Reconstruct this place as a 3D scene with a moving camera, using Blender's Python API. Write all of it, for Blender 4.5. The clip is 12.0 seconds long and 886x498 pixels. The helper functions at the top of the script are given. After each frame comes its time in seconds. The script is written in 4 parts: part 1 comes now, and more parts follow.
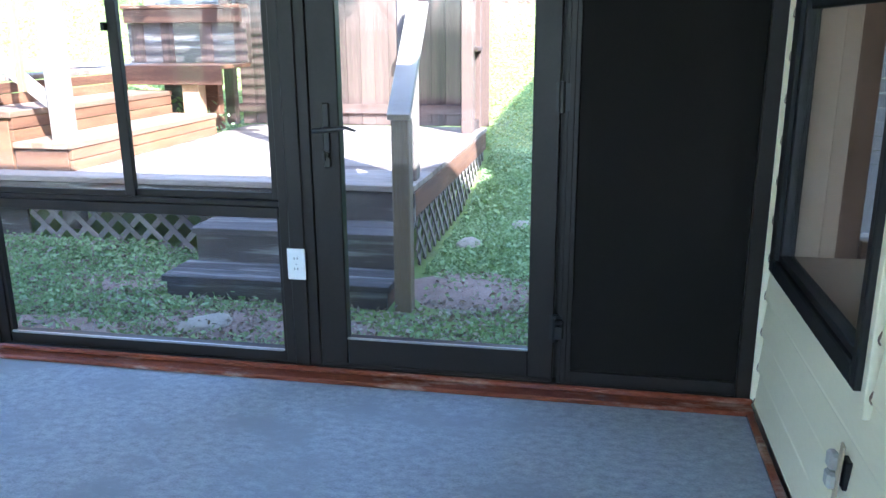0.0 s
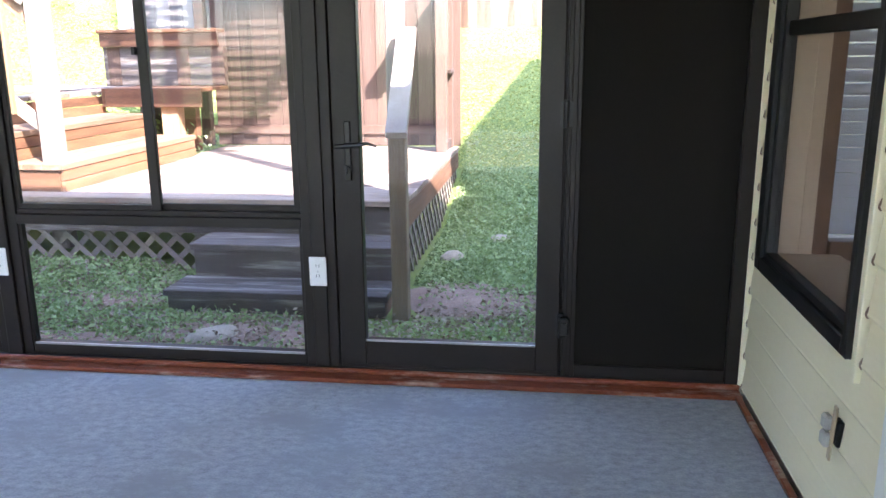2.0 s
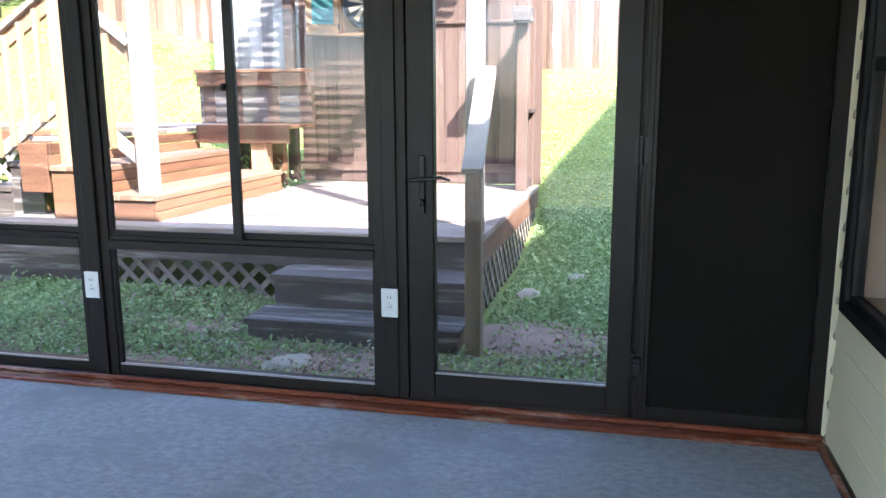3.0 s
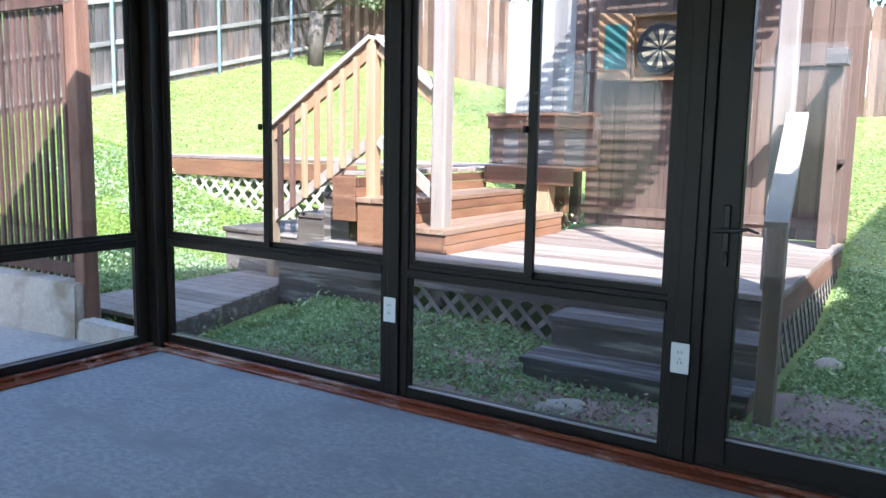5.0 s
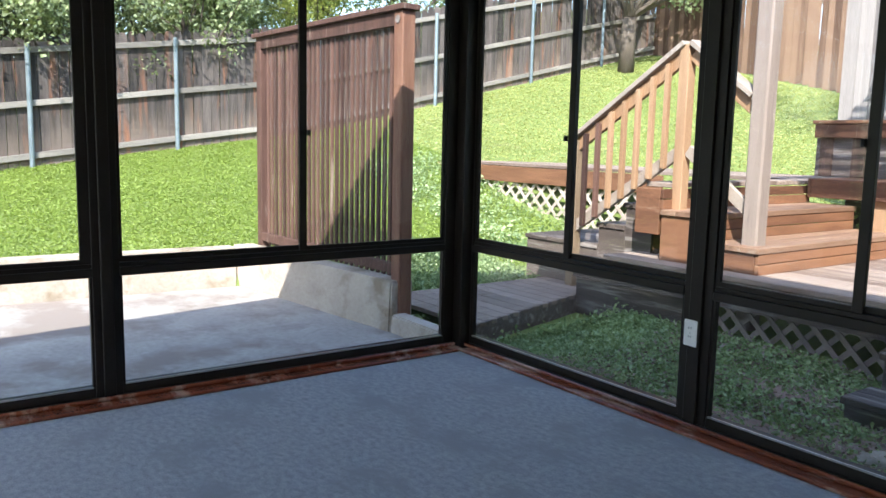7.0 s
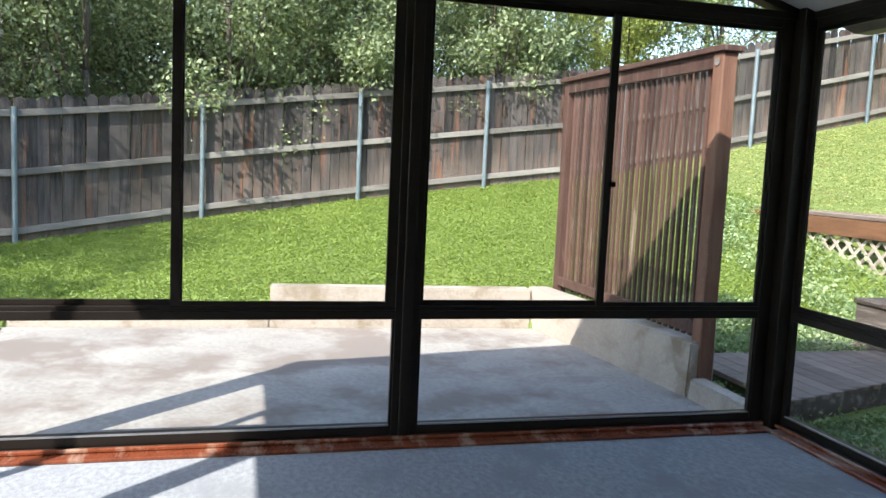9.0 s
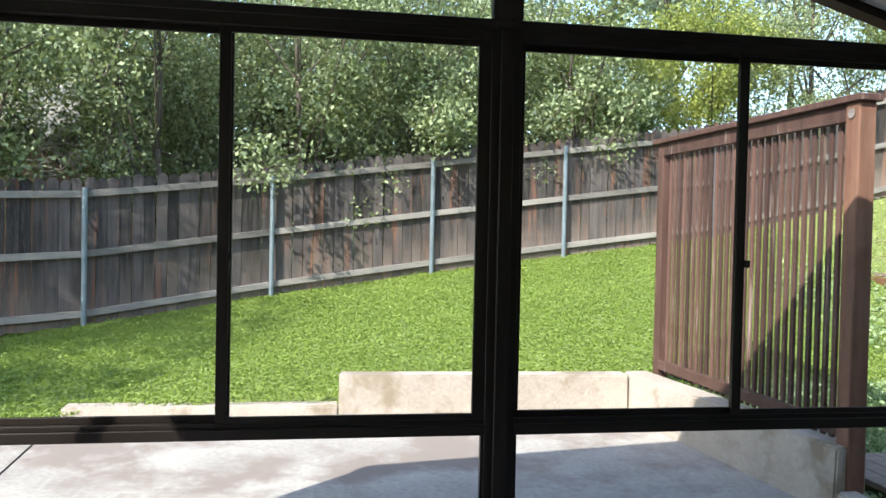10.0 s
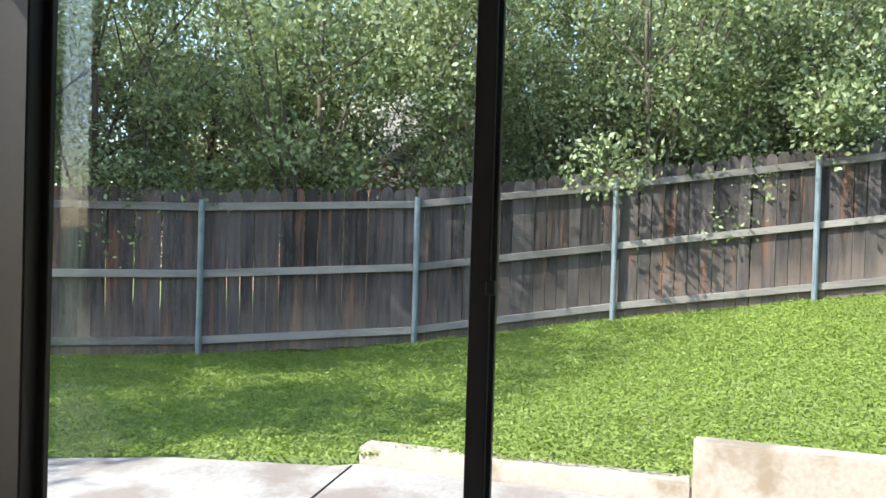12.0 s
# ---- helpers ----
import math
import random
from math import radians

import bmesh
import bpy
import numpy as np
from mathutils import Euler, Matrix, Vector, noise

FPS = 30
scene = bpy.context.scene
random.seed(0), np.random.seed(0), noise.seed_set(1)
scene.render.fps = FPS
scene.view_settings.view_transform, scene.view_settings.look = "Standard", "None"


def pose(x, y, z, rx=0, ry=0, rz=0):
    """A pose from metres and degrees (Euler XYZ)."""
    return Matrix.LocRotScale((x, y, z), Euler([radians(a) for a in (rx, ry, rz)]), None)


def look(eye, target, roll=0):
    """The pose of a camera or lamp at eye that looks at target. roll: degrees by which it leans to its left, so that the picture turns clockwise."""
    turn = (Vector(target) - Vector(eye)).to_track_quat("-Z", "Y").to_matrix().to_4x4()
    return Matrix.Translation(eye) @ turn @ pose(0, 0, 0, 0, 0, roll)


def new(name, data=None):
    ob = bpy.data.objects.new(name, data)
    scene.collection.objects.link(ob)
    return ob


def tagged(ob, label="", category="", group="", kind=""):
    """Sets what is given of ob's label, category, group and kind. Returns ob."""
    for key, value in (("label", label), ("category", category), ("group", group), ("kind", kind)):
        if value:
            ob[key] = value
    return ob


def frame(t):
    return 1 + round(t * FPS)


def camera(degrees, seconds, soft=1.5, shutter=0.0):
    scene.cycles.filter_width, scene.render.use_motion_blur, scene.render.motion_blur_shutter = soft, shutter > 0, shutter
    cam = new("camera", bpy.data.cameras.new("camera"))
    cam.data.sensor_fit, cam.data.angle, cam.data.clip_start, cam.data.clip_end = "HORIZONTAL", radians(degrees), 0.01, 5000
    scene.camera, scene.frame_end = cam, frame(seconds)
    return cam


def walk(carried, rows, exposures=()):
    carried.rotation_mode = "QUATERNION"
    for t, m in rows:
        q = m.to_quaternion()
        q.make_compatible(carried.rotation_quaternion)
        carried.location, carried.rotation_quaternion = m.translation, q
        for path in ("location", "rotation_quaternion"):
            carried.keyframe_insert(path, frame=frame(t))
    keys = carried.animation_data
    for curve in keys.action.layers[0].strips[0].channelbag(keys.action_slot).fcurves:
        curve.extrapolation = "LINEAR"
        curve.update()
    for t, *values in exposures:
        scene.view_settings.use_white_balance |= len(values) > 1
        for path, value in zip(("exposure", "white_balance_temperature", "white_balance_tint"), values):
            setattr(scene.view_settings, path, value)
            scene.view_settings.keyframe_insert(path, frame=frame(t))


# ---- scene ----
# camera and walk
cam = camera(58.3, 12.0)
EXPOSURES = ((0, 3.58, 5200, 10), (0.5, 3.86, 6600, 17), (1.0, 3.65, 7300, 21), (1.5, 3.7, 7100, 21), (2.0, 3.55, 6250, 21), (2.5, 3.42, 6050, 18), (4.5, 2.72, 5500, 11),
             (5.5, 2.5, 5650, 11), (6.5, 2.25, 6000, 11), (7.5, 1.94, 6350, 10), (9.5, 1.8, 6400, 9), (11.5, 1.84, 6300, 8), (12, 1.93, 6300, 8))
PATH = [
    (0, (4.117, -2.662, 1.25), (3.744, -0.768, 0.728), -0.4),
    (0.5, (4.105, -2.728, 1.239), (3.797, -0.858, 0.6), 0.0),
    (1, (3.966, -2.86, 1.235), (3.834, -0.991, 0.535), -1.5),
    (1.5, (3.91, -2.94, 1.249), (3.772, -1.035, 0.655), -1.0),
    (2, (3.93, -2.939, 1.255), (3.675, -1.012, 0.784), -0.5),
    (2.5, (3.96, -2.933, 1.268), (3.625, -1.008, 0.842), 0.0),
    (2.7, (3.973, -2.949, 1.235), (3.591, -1.024, 0.846), 0.1),
    (4.3, (3.903, -2.927, 1.245), (3.071, -1.141, 0.902), -0.7),
    (4.5, (3.887, -2.946, 1.247), (2.984, -1.188, 0.939), 0.6),
    (5, (3.864, -2.948, 1.232), (2.792, -1.281, 0.962), 1.1),
    (5.5, (3.853, -2.936, 1.263), (2.632, -1.375, 0.993), 1.4),
    (6, (3.837, -2.919, 1.273), (2.469, -1.484, 1.011), 1.8),
    (6.5, (3.83, -2.899, 1.269), (2.337, -1.595, 1.004), 1.8),
    (7, (3.827, -2.905, 1.259), (2.217, -1.749, 0.989), 1.3),
    (7.5, (3.823, -2.919, 1.27), (2.117, -1.909, 1.002), 0.9),
    (7.7, (3.829, -2.913, 1.273), (2.08, -1.98, 1.012), 0.9),
    (9.3, (3.5, -2.838, 1.37), (1.552, -2.411, 1.21), 2.3),
    (9.5, (3.368, -2.838, 1.391), (1.411, -2.442, 1.279), 1.7),
    (10, (3.0, -2.779, 1.395), (1.026, -2.462, 1.349), 1.2),
    (10.5, (2.665, -2.732, 1.383), (0.675, -2.534, 1.344), 1.4),
    (11, (2.304, -2.727, 1.415), (0.305, -2.657, 1.38), 0.5),
    (11.5, (1.872, -2.702, 1.429), (-0.117, -2.916, 1.398), 1.2),
    (12, (1.526, -2.758, 1.383), (-0.399, -3.302, 1.352), 1.7),
]
walk(cam, [(t, look(eye, target, roll)) for t, eye, target, roll in PATH], EXPOSURES)

# world, sun and exposure
SUN = Vector((0.74, -0.78, 1.0)).normalized()
world = bpy.data.worlds.new("sky")
world.use_nodes = True
scene.world = world
wn = world.node_tree.nodes
sky = wn.new("ShaderNodeTexSky")
sky.sky_type = "NISHITA"
sky.sun_disc = False
sky.sun_elevation = math.asin(SUN.z)
sky.sun_rotation = math.atan2(SUN.x, SUN.y)
world.node_tree.links.new(sky.outputs[0], wn["Background"].inputs[0])
wn["Background"].inputs[1].default_value = 0.15
sun_data = bpy.data.lights.new("sun", "SUN")
sun_data.energy, sun_data.angle, sun_data.color = 2.8, radians(0.55), (1.0, 0.95, 0.87)
sun_ob = new("sun", sun_data)
sun_ob.matrix_world = look(tuple(SUN * 40), (0, 0, 0))


# materials
def mat(name, dark, light, rough=0.7, metal=0.0, scale=6.0, fine=60.0, bump=0.2, stretch=(1, 1, 1), island=0.0,
        per_object=0.0, spots=None, spot_at=0.6, spot_scale=2.0, depth=0.01, spec=0.5):
    m = bpy.data.materials.new(name)
    m.use_nodes = True
    nt, L = m.node_tree, m.node_tree.links
    bs = nt.nodes["Principled BSDF"]
    bs.inputs["Roughness"].default_value = rough
    bs.inputs["Metallic"].default_value = metal
    bs.inputs["Specular IOR Level"].default_value = spec
    tc = nt.nodes.new("ShaderNodeTexCoord")
    mp = nt.nodes.new("ShaderNodeMapping")
    mp.inputs["Scale"].default_value = stretch
    L.new(tc.outputs["Object"], mp.inputs["Vector"])
    vec = mp.outputs["Vector"]
    oi = nt.nodes.new("ShaderNodeObjectInfo")
    if per_object:
        sh = nt.nodes.new("ShaderNodeVectorMath")
        sh.operation = "SCALE"
        sh.inputs[0].default_value = (17.0, 23.0, 31.0)
        L.new(oi.outputs["Random"], sh.inputs["Scale"])
        ad = nt.nodes.new("ShaderNodeVectorMath")
        L.new(vec, ad.inputs[0])
        L.new(sh.outputs[0], ad.inputs[1])
        vec = ad.outputs[0]
    big = nt.nodes.new("ShaderNodeTexNoise")
    big.inputs["Scale"].default_value = scale
    big.inputs["Detail"].default_value = 5
    small = nt.nodes.new("ShaderNodeTexNoise")
    small.inputs["Scale"].default_value = fine
    small.inputs["Detail"].default_value = 4
    L.new(vec, big.inputs["Vector"])
    L.new(vec, small.inputs["Vector"])
    mix = nt.nodes.new("ShaderNodeMath")
    mix.operation = "MULTIPLY_ADD"
    mix.inputs[1].default_value = 0.55
    L.new(big.outputs["Fac"], mix.inputs[0])
    half = nt.nodes.new("ShaderNodeMath")
    half.operation = "MULTIPLY"
    half.inputs[1].default_value = 0.45
    L.new(small.outputs["Fac"], half.inputs[0])
    L.new(half.outputs[0], mix.inputs[2])
    fac = mix.outputs[0]
    for amount, sock in ((per_object, oi.outputs["Random"]), (island, None)):
        if amount:
            if sock is None:
                sock = nt.nodes.new("ShaderNodeNewGeometry").outputs["Random Per Island"]
            ma = nt.nodes.new("ShaderNodeMath")
            ma.operation = "MULTIPLY_ADD"
            ma.inputs[1].default_value = amount
            L.new(sock, ma.inputs[0])
            sub = nt.nodes.new("ShaderNodeMath")
            sub.operation = "SUBTRACT"
            sub.inputs[1].default_value = amount / 2
            L.new(fac, sub.inputs[0])
            L.new(sub.outputs[0], ma.inputs[2])
            fac = ma.outputs[0]
    ramp = nt.nodes.new("ShaderNodeValToRGB")
    ramp.color_ramp.elements[0].position, ramp.color_ramp.elements[1].position = 0.3, 0.7
    ramp.color_ramp.elements[0].color, ramp.color_ramp.elements[1].color = (*dark, 1), (*light, 1)
    L.new(fac, ramp.inputs[0])
    col = ramp.outputs[0]
    if spots:
        sn = nt.nodes.new("ShaderNodeTexNoise")
        sn.inputs["Scale"].default_value = spot_scale
        sn.inputs["Detail"].default_value = 6
        sn.inputs["Roughness"].default_value = 0.65
        L.new(vec, sn.inputs["Vector"])
        sr = nt.nodes.new("ShaderNodeMapRange")
        sr.inputs["From Min"].default_value, sr.inputs["From Max"].default_value = spot_at - 0.06, spot_at + 0.06
        L.new(sn.outputs["Fac"], sr.inputs["Value"])
        mx = nt.nodes.new("ShaderNodeMix")
        mx.data_type = "RGBA"
        mx.inputs["B"].default_value = (*spots, 1)
        L.new(sr.outputs[0], mx.inputs["Factor"])
        L.new(col, mx.inputs["A"])
        col = mx.outputs["Result"]
    L.new(col, bs.inputs["Base Color"])
    if bump:
        bp = nt.nodes.new("ShaderNodeBump")
        bp.inputs["Strength"].default_value = bump
        bp.inputs["Distance"].default_value = depth
        L.new(mix.outputs[0], bp.inputs["Height"])
        L.new(bp.outputs[0], bs.inputs["Normal"])
    return m


bronze = mat("bronze_aluminium", (0.0105, 0.0076, 0.0060), (0.0190, 0.0145, 0.0118), 0.42, 0.0, 3, 120, 0.05, spec=0.28)
bronze_panel = mat("dark_panel", (0.0062, 0.0050, 0.0037), (0.0105, 0.0083, 0.0062), 0.7, 0.0, 2, 300, 0.08, spec=0.14)
gasket = mat("black_gasket", (0.004, 0.004, 0.004), (0.008, 0.008, 0.008), 0.55, 0, 4, 80, 0.05, spec=0.35)
steel_bead = mat("metal_bead", (0.35, 0.35, 0.36), (0.5, 0.5, 0.5), 0.35, 0.8, 4, 80, 0.05)
carpet = mat("carpet_grey_blue", (0.23, 0.243, 0.266), (0.44, 0.458, 0.492), 0.97, 0, 34.0, 140, 0.5, (0.8, 1.2, 1.0), depth=0.004, spec=0.1, spots=(0.285, 0.298, 0.322), spot_at=0.57, spot_scale=2.2)
red_sill = mat("red_stained_wood", (0.115, 0.028, 0.013), (0.25, 0.072, 0.034), 0.2, 0, 5, 50, 0.2, (0.7, 2.2, 2.2), spots=(0.36, 0.23, 0.17), spot_at=0.585, spot_scale=3.5)
siding_mat = mat("cream_vinyl_siding", (0.80, 0.73, 0.52), (0.86, 0.79, 0.58), 0.45, 0, 2, 90, 0.06, (1, 0.3, 1))
white_paint = mat("white_paint", (0.76, 0.76, 0.74), (0.84, 0.84, 0.82), 0.4, 0, 3, 70, 0.05)
white_plastic = mat("white_plastic", (0.76, 0.76, 0.74), (0.82, 0.82, 0.80), 0.3, 0, 3, 70, 0.02)
ceiling_mat = mat("ceiling_panel", (0.60, 0.60, 0.585), (0.68, 0.68, 0.66), 0.6, 0, 3, 90, 0.05)
beige_wall = mat("beige_wall_paint", (0.50, 0.39, 0.30), (0.58, 0.46, 0.36), 0.8, 0, 2, 100, 0.08)
brown_trim = mat("brown_trim", (0.16, 0.10, 0.06), (0.24, 0.15, 0.10), 0.6, 0, 5, 60, 0.1)
grey_metal = mat("galvanised_steel", (0.13, 0.17, 0.195), (0.27, 0.325, 0.36), 0.45, 0.3, 6, 90, 0.1, per_object=0.2)
concrete = mat("concrete", (0.24, 0.215, 0.195), (0.47, 0.44, 0.40), 0.85, 0, 1.4, 30, 0.35, spots=(0.235, 0.195, 0.17), spot_at=0.53, spot_scale=1.3)
curb_mat = mat("curb_concrete", (0.31, 0.262, 0.215), (0.50, 0.44, 0.38), 0.9, 0, 2.2, 40, 0.5, spots=(0.26, 0.21, 0.15), spot_at=0.60, spot_scale=2.6)
deck_mat = mat("weathered_deck", (0.145, 0.10, 0.078), (0.36, 0.285, 0.235), 0.75, 0, 3, 55, 0.4, (0.35, 5, 5), per_object=0.3)
deck_y_mat = mat("weathered_deck_lengthwise", (0.145, 0.105, 0.083), (0.31, 0.245, 0.20), 0.75, 0, 3, 55, 0.4, (5, 0.35, 5), per_object=0.3)
dark_step = mat("dark_step_wood", (0.045, 0.034, 0.029), (0.15, 0.118, 0.102), 0.7, 0, 3, 60, 0.4, (0.4, 5, 5), per_object=0.2, spots=(0.30, 0.27, 0.25), spot_at=0.60, spot_scale=3)
red_wood = mat("redwood_stain", (0.085, 0.034, 0.017), (0.25, 0.118, 0.06), 0.7, 0, 3, 50, 0.4, (0.6, 0.6, 5), per_object=0.4, spots=(0.34, 0.24, 0.17), spot_at=0.68)
tread_wood = mat("stained_tread_wood", (0.12, 0.062, 0.036), (0.30, 0.185, 0.12), 0.65, 0, 3, 50, 0.4, (5, 0.4, 5), per_object=0.35, spots=(0.36, 0.29, 0.23), spot_at=0.66)
trellis_mat = mat("trellis_wood", (0.048, 0.022, 0.016), (0.135, 0.070, 0.052), 0.75, 0, 3, 50, 0.4, (6, 6, 0.5), per_object=0.45, spots=(0.33, 0.26, 0.21), spot_at=0.66)
screen_post = mat("screen_post_wood", (0.13, 0.058, 0.036), (0.30, 0.155, 0.10), 0.75, 0, 3, 50, 0.4, (6, 6, 0.5), per_object=0.2)
post_wood = mat("tan_post_wood", (0.15, 0.105, 0.065), (0.27, 0.20, 0.13), 0.75, 0, 3, 60, 0.35, (6, 6, 0.5), per_object=0.2)
rail_wood = mat("pale_rail_wood", (0.22, 0.175, 0.14), (0.38, 0.32, 0.27), 0.7, 0, 3, 60, 0.3, (2, 2, 2), per_object=0.2)
gold_wood = mat("golden_cedar", (0.26, 0.145, 0.075), (0.44, 0.285, 0.17), 0.7, 0, 3, 60, 0.3, (6, 6, 0.5), per_object=0.2)
white_post = mat("whitewashed_post", (0.19, 0.145, 0.12), (0.31, 0.25, 0.215), 0.75, 0, 3, 60, 0.3, (6, 6, 0.4), per_object=0.1, spots=(0.15, 0.11, 0.09), spot_at=0.66)
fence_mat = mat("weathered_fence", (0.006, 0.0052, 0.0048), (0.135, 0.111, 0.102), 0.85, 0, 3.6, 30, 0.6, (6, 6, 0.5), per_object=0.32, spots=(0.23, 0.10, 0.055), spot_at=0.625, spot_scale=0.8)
fence_rail = mat("fence_rail_wood", (0.13, 0.118, 0.105), (0.33, 0.30, 0.265), 0.85, 0, 3, 50, 0.4, (1, 0.4, 3), per_object=0.3)
cedar_fence = mat("cedar_fence", (0.09, 0.048, 0.031), (0.24, 0.148, 0.10), 0.85, 0, 2.0, 40, 0.5, (5, 5, 0.45), per_object=0.5)
grey_board = mat("grey_boards", (0.17, 0.152, 0.142), (0.36, 0.325, 0.30), 0.85, 0, 2.0, 40, 0.4, (5, 5, 0.45), per_object=0.4)
wall_board = mat("brown_wall_boards", (0.055, 0.031, 0.023), (0.155, 0.096, 0.073), 0.85, 0, 2.0, 40, 0.4, (5, 5, 0.45), per_object=0.4, spots=(0.10, 0.055, 0.04), spot_at=0.7)
lattice_mat = mat("lattice_wood", (0.34, 0.27, 0.22), (0.55, 0.48, 0.42), 0.8, 0, 3, 50, 0.3, per_object=0.2)
lattice_dark = mat("grey_lattice", (0.16, 0.13, 0.11), (0.30, 0.25, 0.22), 0.8, 0, 3, 50, 0.3, per_object=0.2)
soil = mat("lawn_soil", (0.12, 0.17, 0.04), (0.19, 0.24, 0.065), 0.95, 0, 1.2, 25, 0.8, spots=(0.16, 0.17, 0.07), spot_at=0.64, depth=0.03)
dirt = mat("bare_dirt", (0.17, 0.112, 0.086), (0.36, 0.25, 0.20), 0.95, 0, 5, 60, 0.8, depth=0.02)
stone_mat = mat("pale_stone", (0.27, 0.225, 0.175), (0.46, 0.40, 0.32), 0.85, 0, 4, 40, 0.5)
bark = mat("bark", (0.05, 0.038, 0.028), (0.14, 0.11, 0.085), 0.9, 0, 6, 40, 0.8, (4, 4, 0.7))
twig_mat = mat("dry_twigs", (0.20, 0.16, 0.13), (0.36, 0.31, 0.27), 0.85, 0, 6, 40, 0.3)
brick_far = mat("far_brick", (0.30, 0.14, 0.10), (0.45, 0.28, 0.22), 0.85, 0, 3, 40, 0.3)
roof_mat = mat("roof_shingle", (0.10, 0.09, 0.085), (0.18, 0.165, 0.155), 0.9, 0, 4, 60, 0.4)
pale_roof = mat("pale_shingle", (0.26, 0.23, 0.21), (0.44, 0.40, 0.37), 0.9, 0, 4, 60, 0.4)
black_iron = mat("black_handle", (0.008, 0.008, 0.008), (0.02, 0.02, 0.02), 0.4, 0.3, 4, 90, 0.05)
cabinet_wood = mat("cabinet_wood", (0.13, 0.065, 0.025), (0.24, 0.13, 0.055), 0.55, 0, 3, 50, 0.2, (1, 1, 5))
teal_paint = mat("teal_felt", (0.010, 0.07, 0.066), (0.028, 0.135, 0.125), 0.8, 0, 4, 60, 0.1)
receptacle_mat = mat("aged_receptacle", (0.30, 0.285, 0.25), (0.46, 0.44, 0.39), 0.5, 0, 8, 60, 0.1)
tan_strap = mat("tan_strap", (0.36, 0.28, 0.18), (0.5, 0.40, 0.27), 0.5, 0, 8, 60, 0.1)
dart_black = mat("dartboard_black", (0.012, 0.012, 0.012), (0.03, 0.03, 0.03), 0.8, 0, 8, 90, 0.2)
dart_cream = mat("dartboard_cream", (0.24, 0.19, 0.12), (0.34, 0.27, 0.17), 0.8, 0, 8, 90, 0.2)
blind_mat = mat("blind_slats", (0.45, 0.47, 0.52), (0.55, 0.57, 0.62), 0.5, 0, 4, 60, 0.05)


def tan_foot(m, colour, z0, z1):
    """Tan that fades out up the boards, broken up by noise."""
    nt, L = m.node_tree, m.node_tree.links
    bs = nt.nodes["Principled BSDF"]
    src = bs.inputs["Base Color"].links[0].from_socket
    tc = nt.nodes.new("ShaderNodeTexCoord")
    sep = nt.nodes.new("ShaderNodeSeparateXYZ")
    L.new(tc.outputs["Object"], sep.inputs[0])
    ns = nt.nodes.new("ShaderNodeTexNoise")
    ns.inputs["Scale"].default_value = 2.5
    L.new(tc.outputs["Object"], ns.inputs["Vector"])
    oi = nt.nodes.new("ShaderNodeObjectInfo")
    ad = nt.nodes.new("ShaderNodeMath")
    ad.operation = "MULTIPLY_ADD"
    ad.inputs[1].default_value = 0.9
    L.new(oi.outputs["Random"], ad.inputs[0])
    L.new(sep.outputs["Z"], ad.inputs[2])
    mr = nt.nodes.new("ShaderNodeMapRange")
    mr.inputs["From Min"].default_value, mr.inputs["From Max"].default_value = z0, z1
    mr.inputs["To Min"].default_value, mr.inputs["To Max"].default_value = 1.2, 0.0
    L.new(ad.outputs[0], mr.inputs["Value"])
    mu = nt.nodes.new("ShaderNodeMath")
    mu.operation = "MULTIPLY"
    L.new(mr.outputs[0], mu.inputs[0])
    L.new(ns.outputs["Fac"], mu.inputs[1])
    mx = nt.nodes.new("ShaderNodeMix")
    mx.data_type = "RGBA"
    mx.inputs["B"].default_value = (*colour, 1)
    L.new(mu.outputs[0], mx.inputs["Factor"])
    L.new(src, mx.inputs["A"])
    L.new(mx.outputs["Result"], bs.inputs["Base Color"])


tan_foot(fence_mat, (0.34, 0.26, 0.21), 0.1, 1.05)


def leaf_material(name, dark, light, trans, island=0.75):
    m = mat(name, dark, light, 0.55, 0, 1.1, 8, 0, island=island, spec=0.42)
    nt, L = m.node_tree, m.node_tree.links
    bs = nt.nodes["Principled BSDF"]
    out = nt.nodes["Material Output"]
    tr = nt.nodes.new("ShaderNodeBsdfTranslucent")
    tr.inputs[0].default_value = (*trans, 1)
    ms = nt.nodes.new("ShaderNodeMixShader")
    ms.inputs[0].default_value = 0.3
    L.new(bs.outputs[0], ms.inputs[1])
    L.new(tr.outputs[0], ms.inputs[2])
    L.new(ms.outputs[0], out.inputs[0])
    return m


leaf_a = leaf_material("tree_leaves", (0.045, 0.072, 0.03), (0.37, 0.43, 0.235), (0.36, 0.42, 0.14), 0.66)
leaf_b = leaf_material("yellow_green_leaves", (0.10, 0.145, 0.03), (0.40, 0.43, 0.11), (0.44, 0.48, 0.10))
# Distance haze is put into these paler, greyer leaf colours.
leaf_haze_tint = leaf_material("haze_tinted_leaves", (0.11, 0.145, 0.10), (0.30, 0.34, 0.24), (0.28, 0.34, 0.2))
leaf_far = leaf_material("far_leaves", (0.05, 0.08, 0.035), (0.19, 0.24, 0.10), (0.2, 0.27, 0.08))
dry_grass_mat = leaf_material("sunny_yellow_grass", (0.25, 0.28, 0.085), (0.45, 0.47, 0.18), (0.46, 0.49, 0.14), 0.4)
grass_mat = leaf_material("grass_blades", (0.155, 0.222, 0.040), (0.250, 0.332, 0.068), (0.33, 0.43, 0.07), 0.32)
litter_mat = leaf_material("dry_leaf_litter", (0.18, 0.135, 0.10), (0.48, 0.40, 0.32), (0.2, 0.14, 0.08), 0.6)
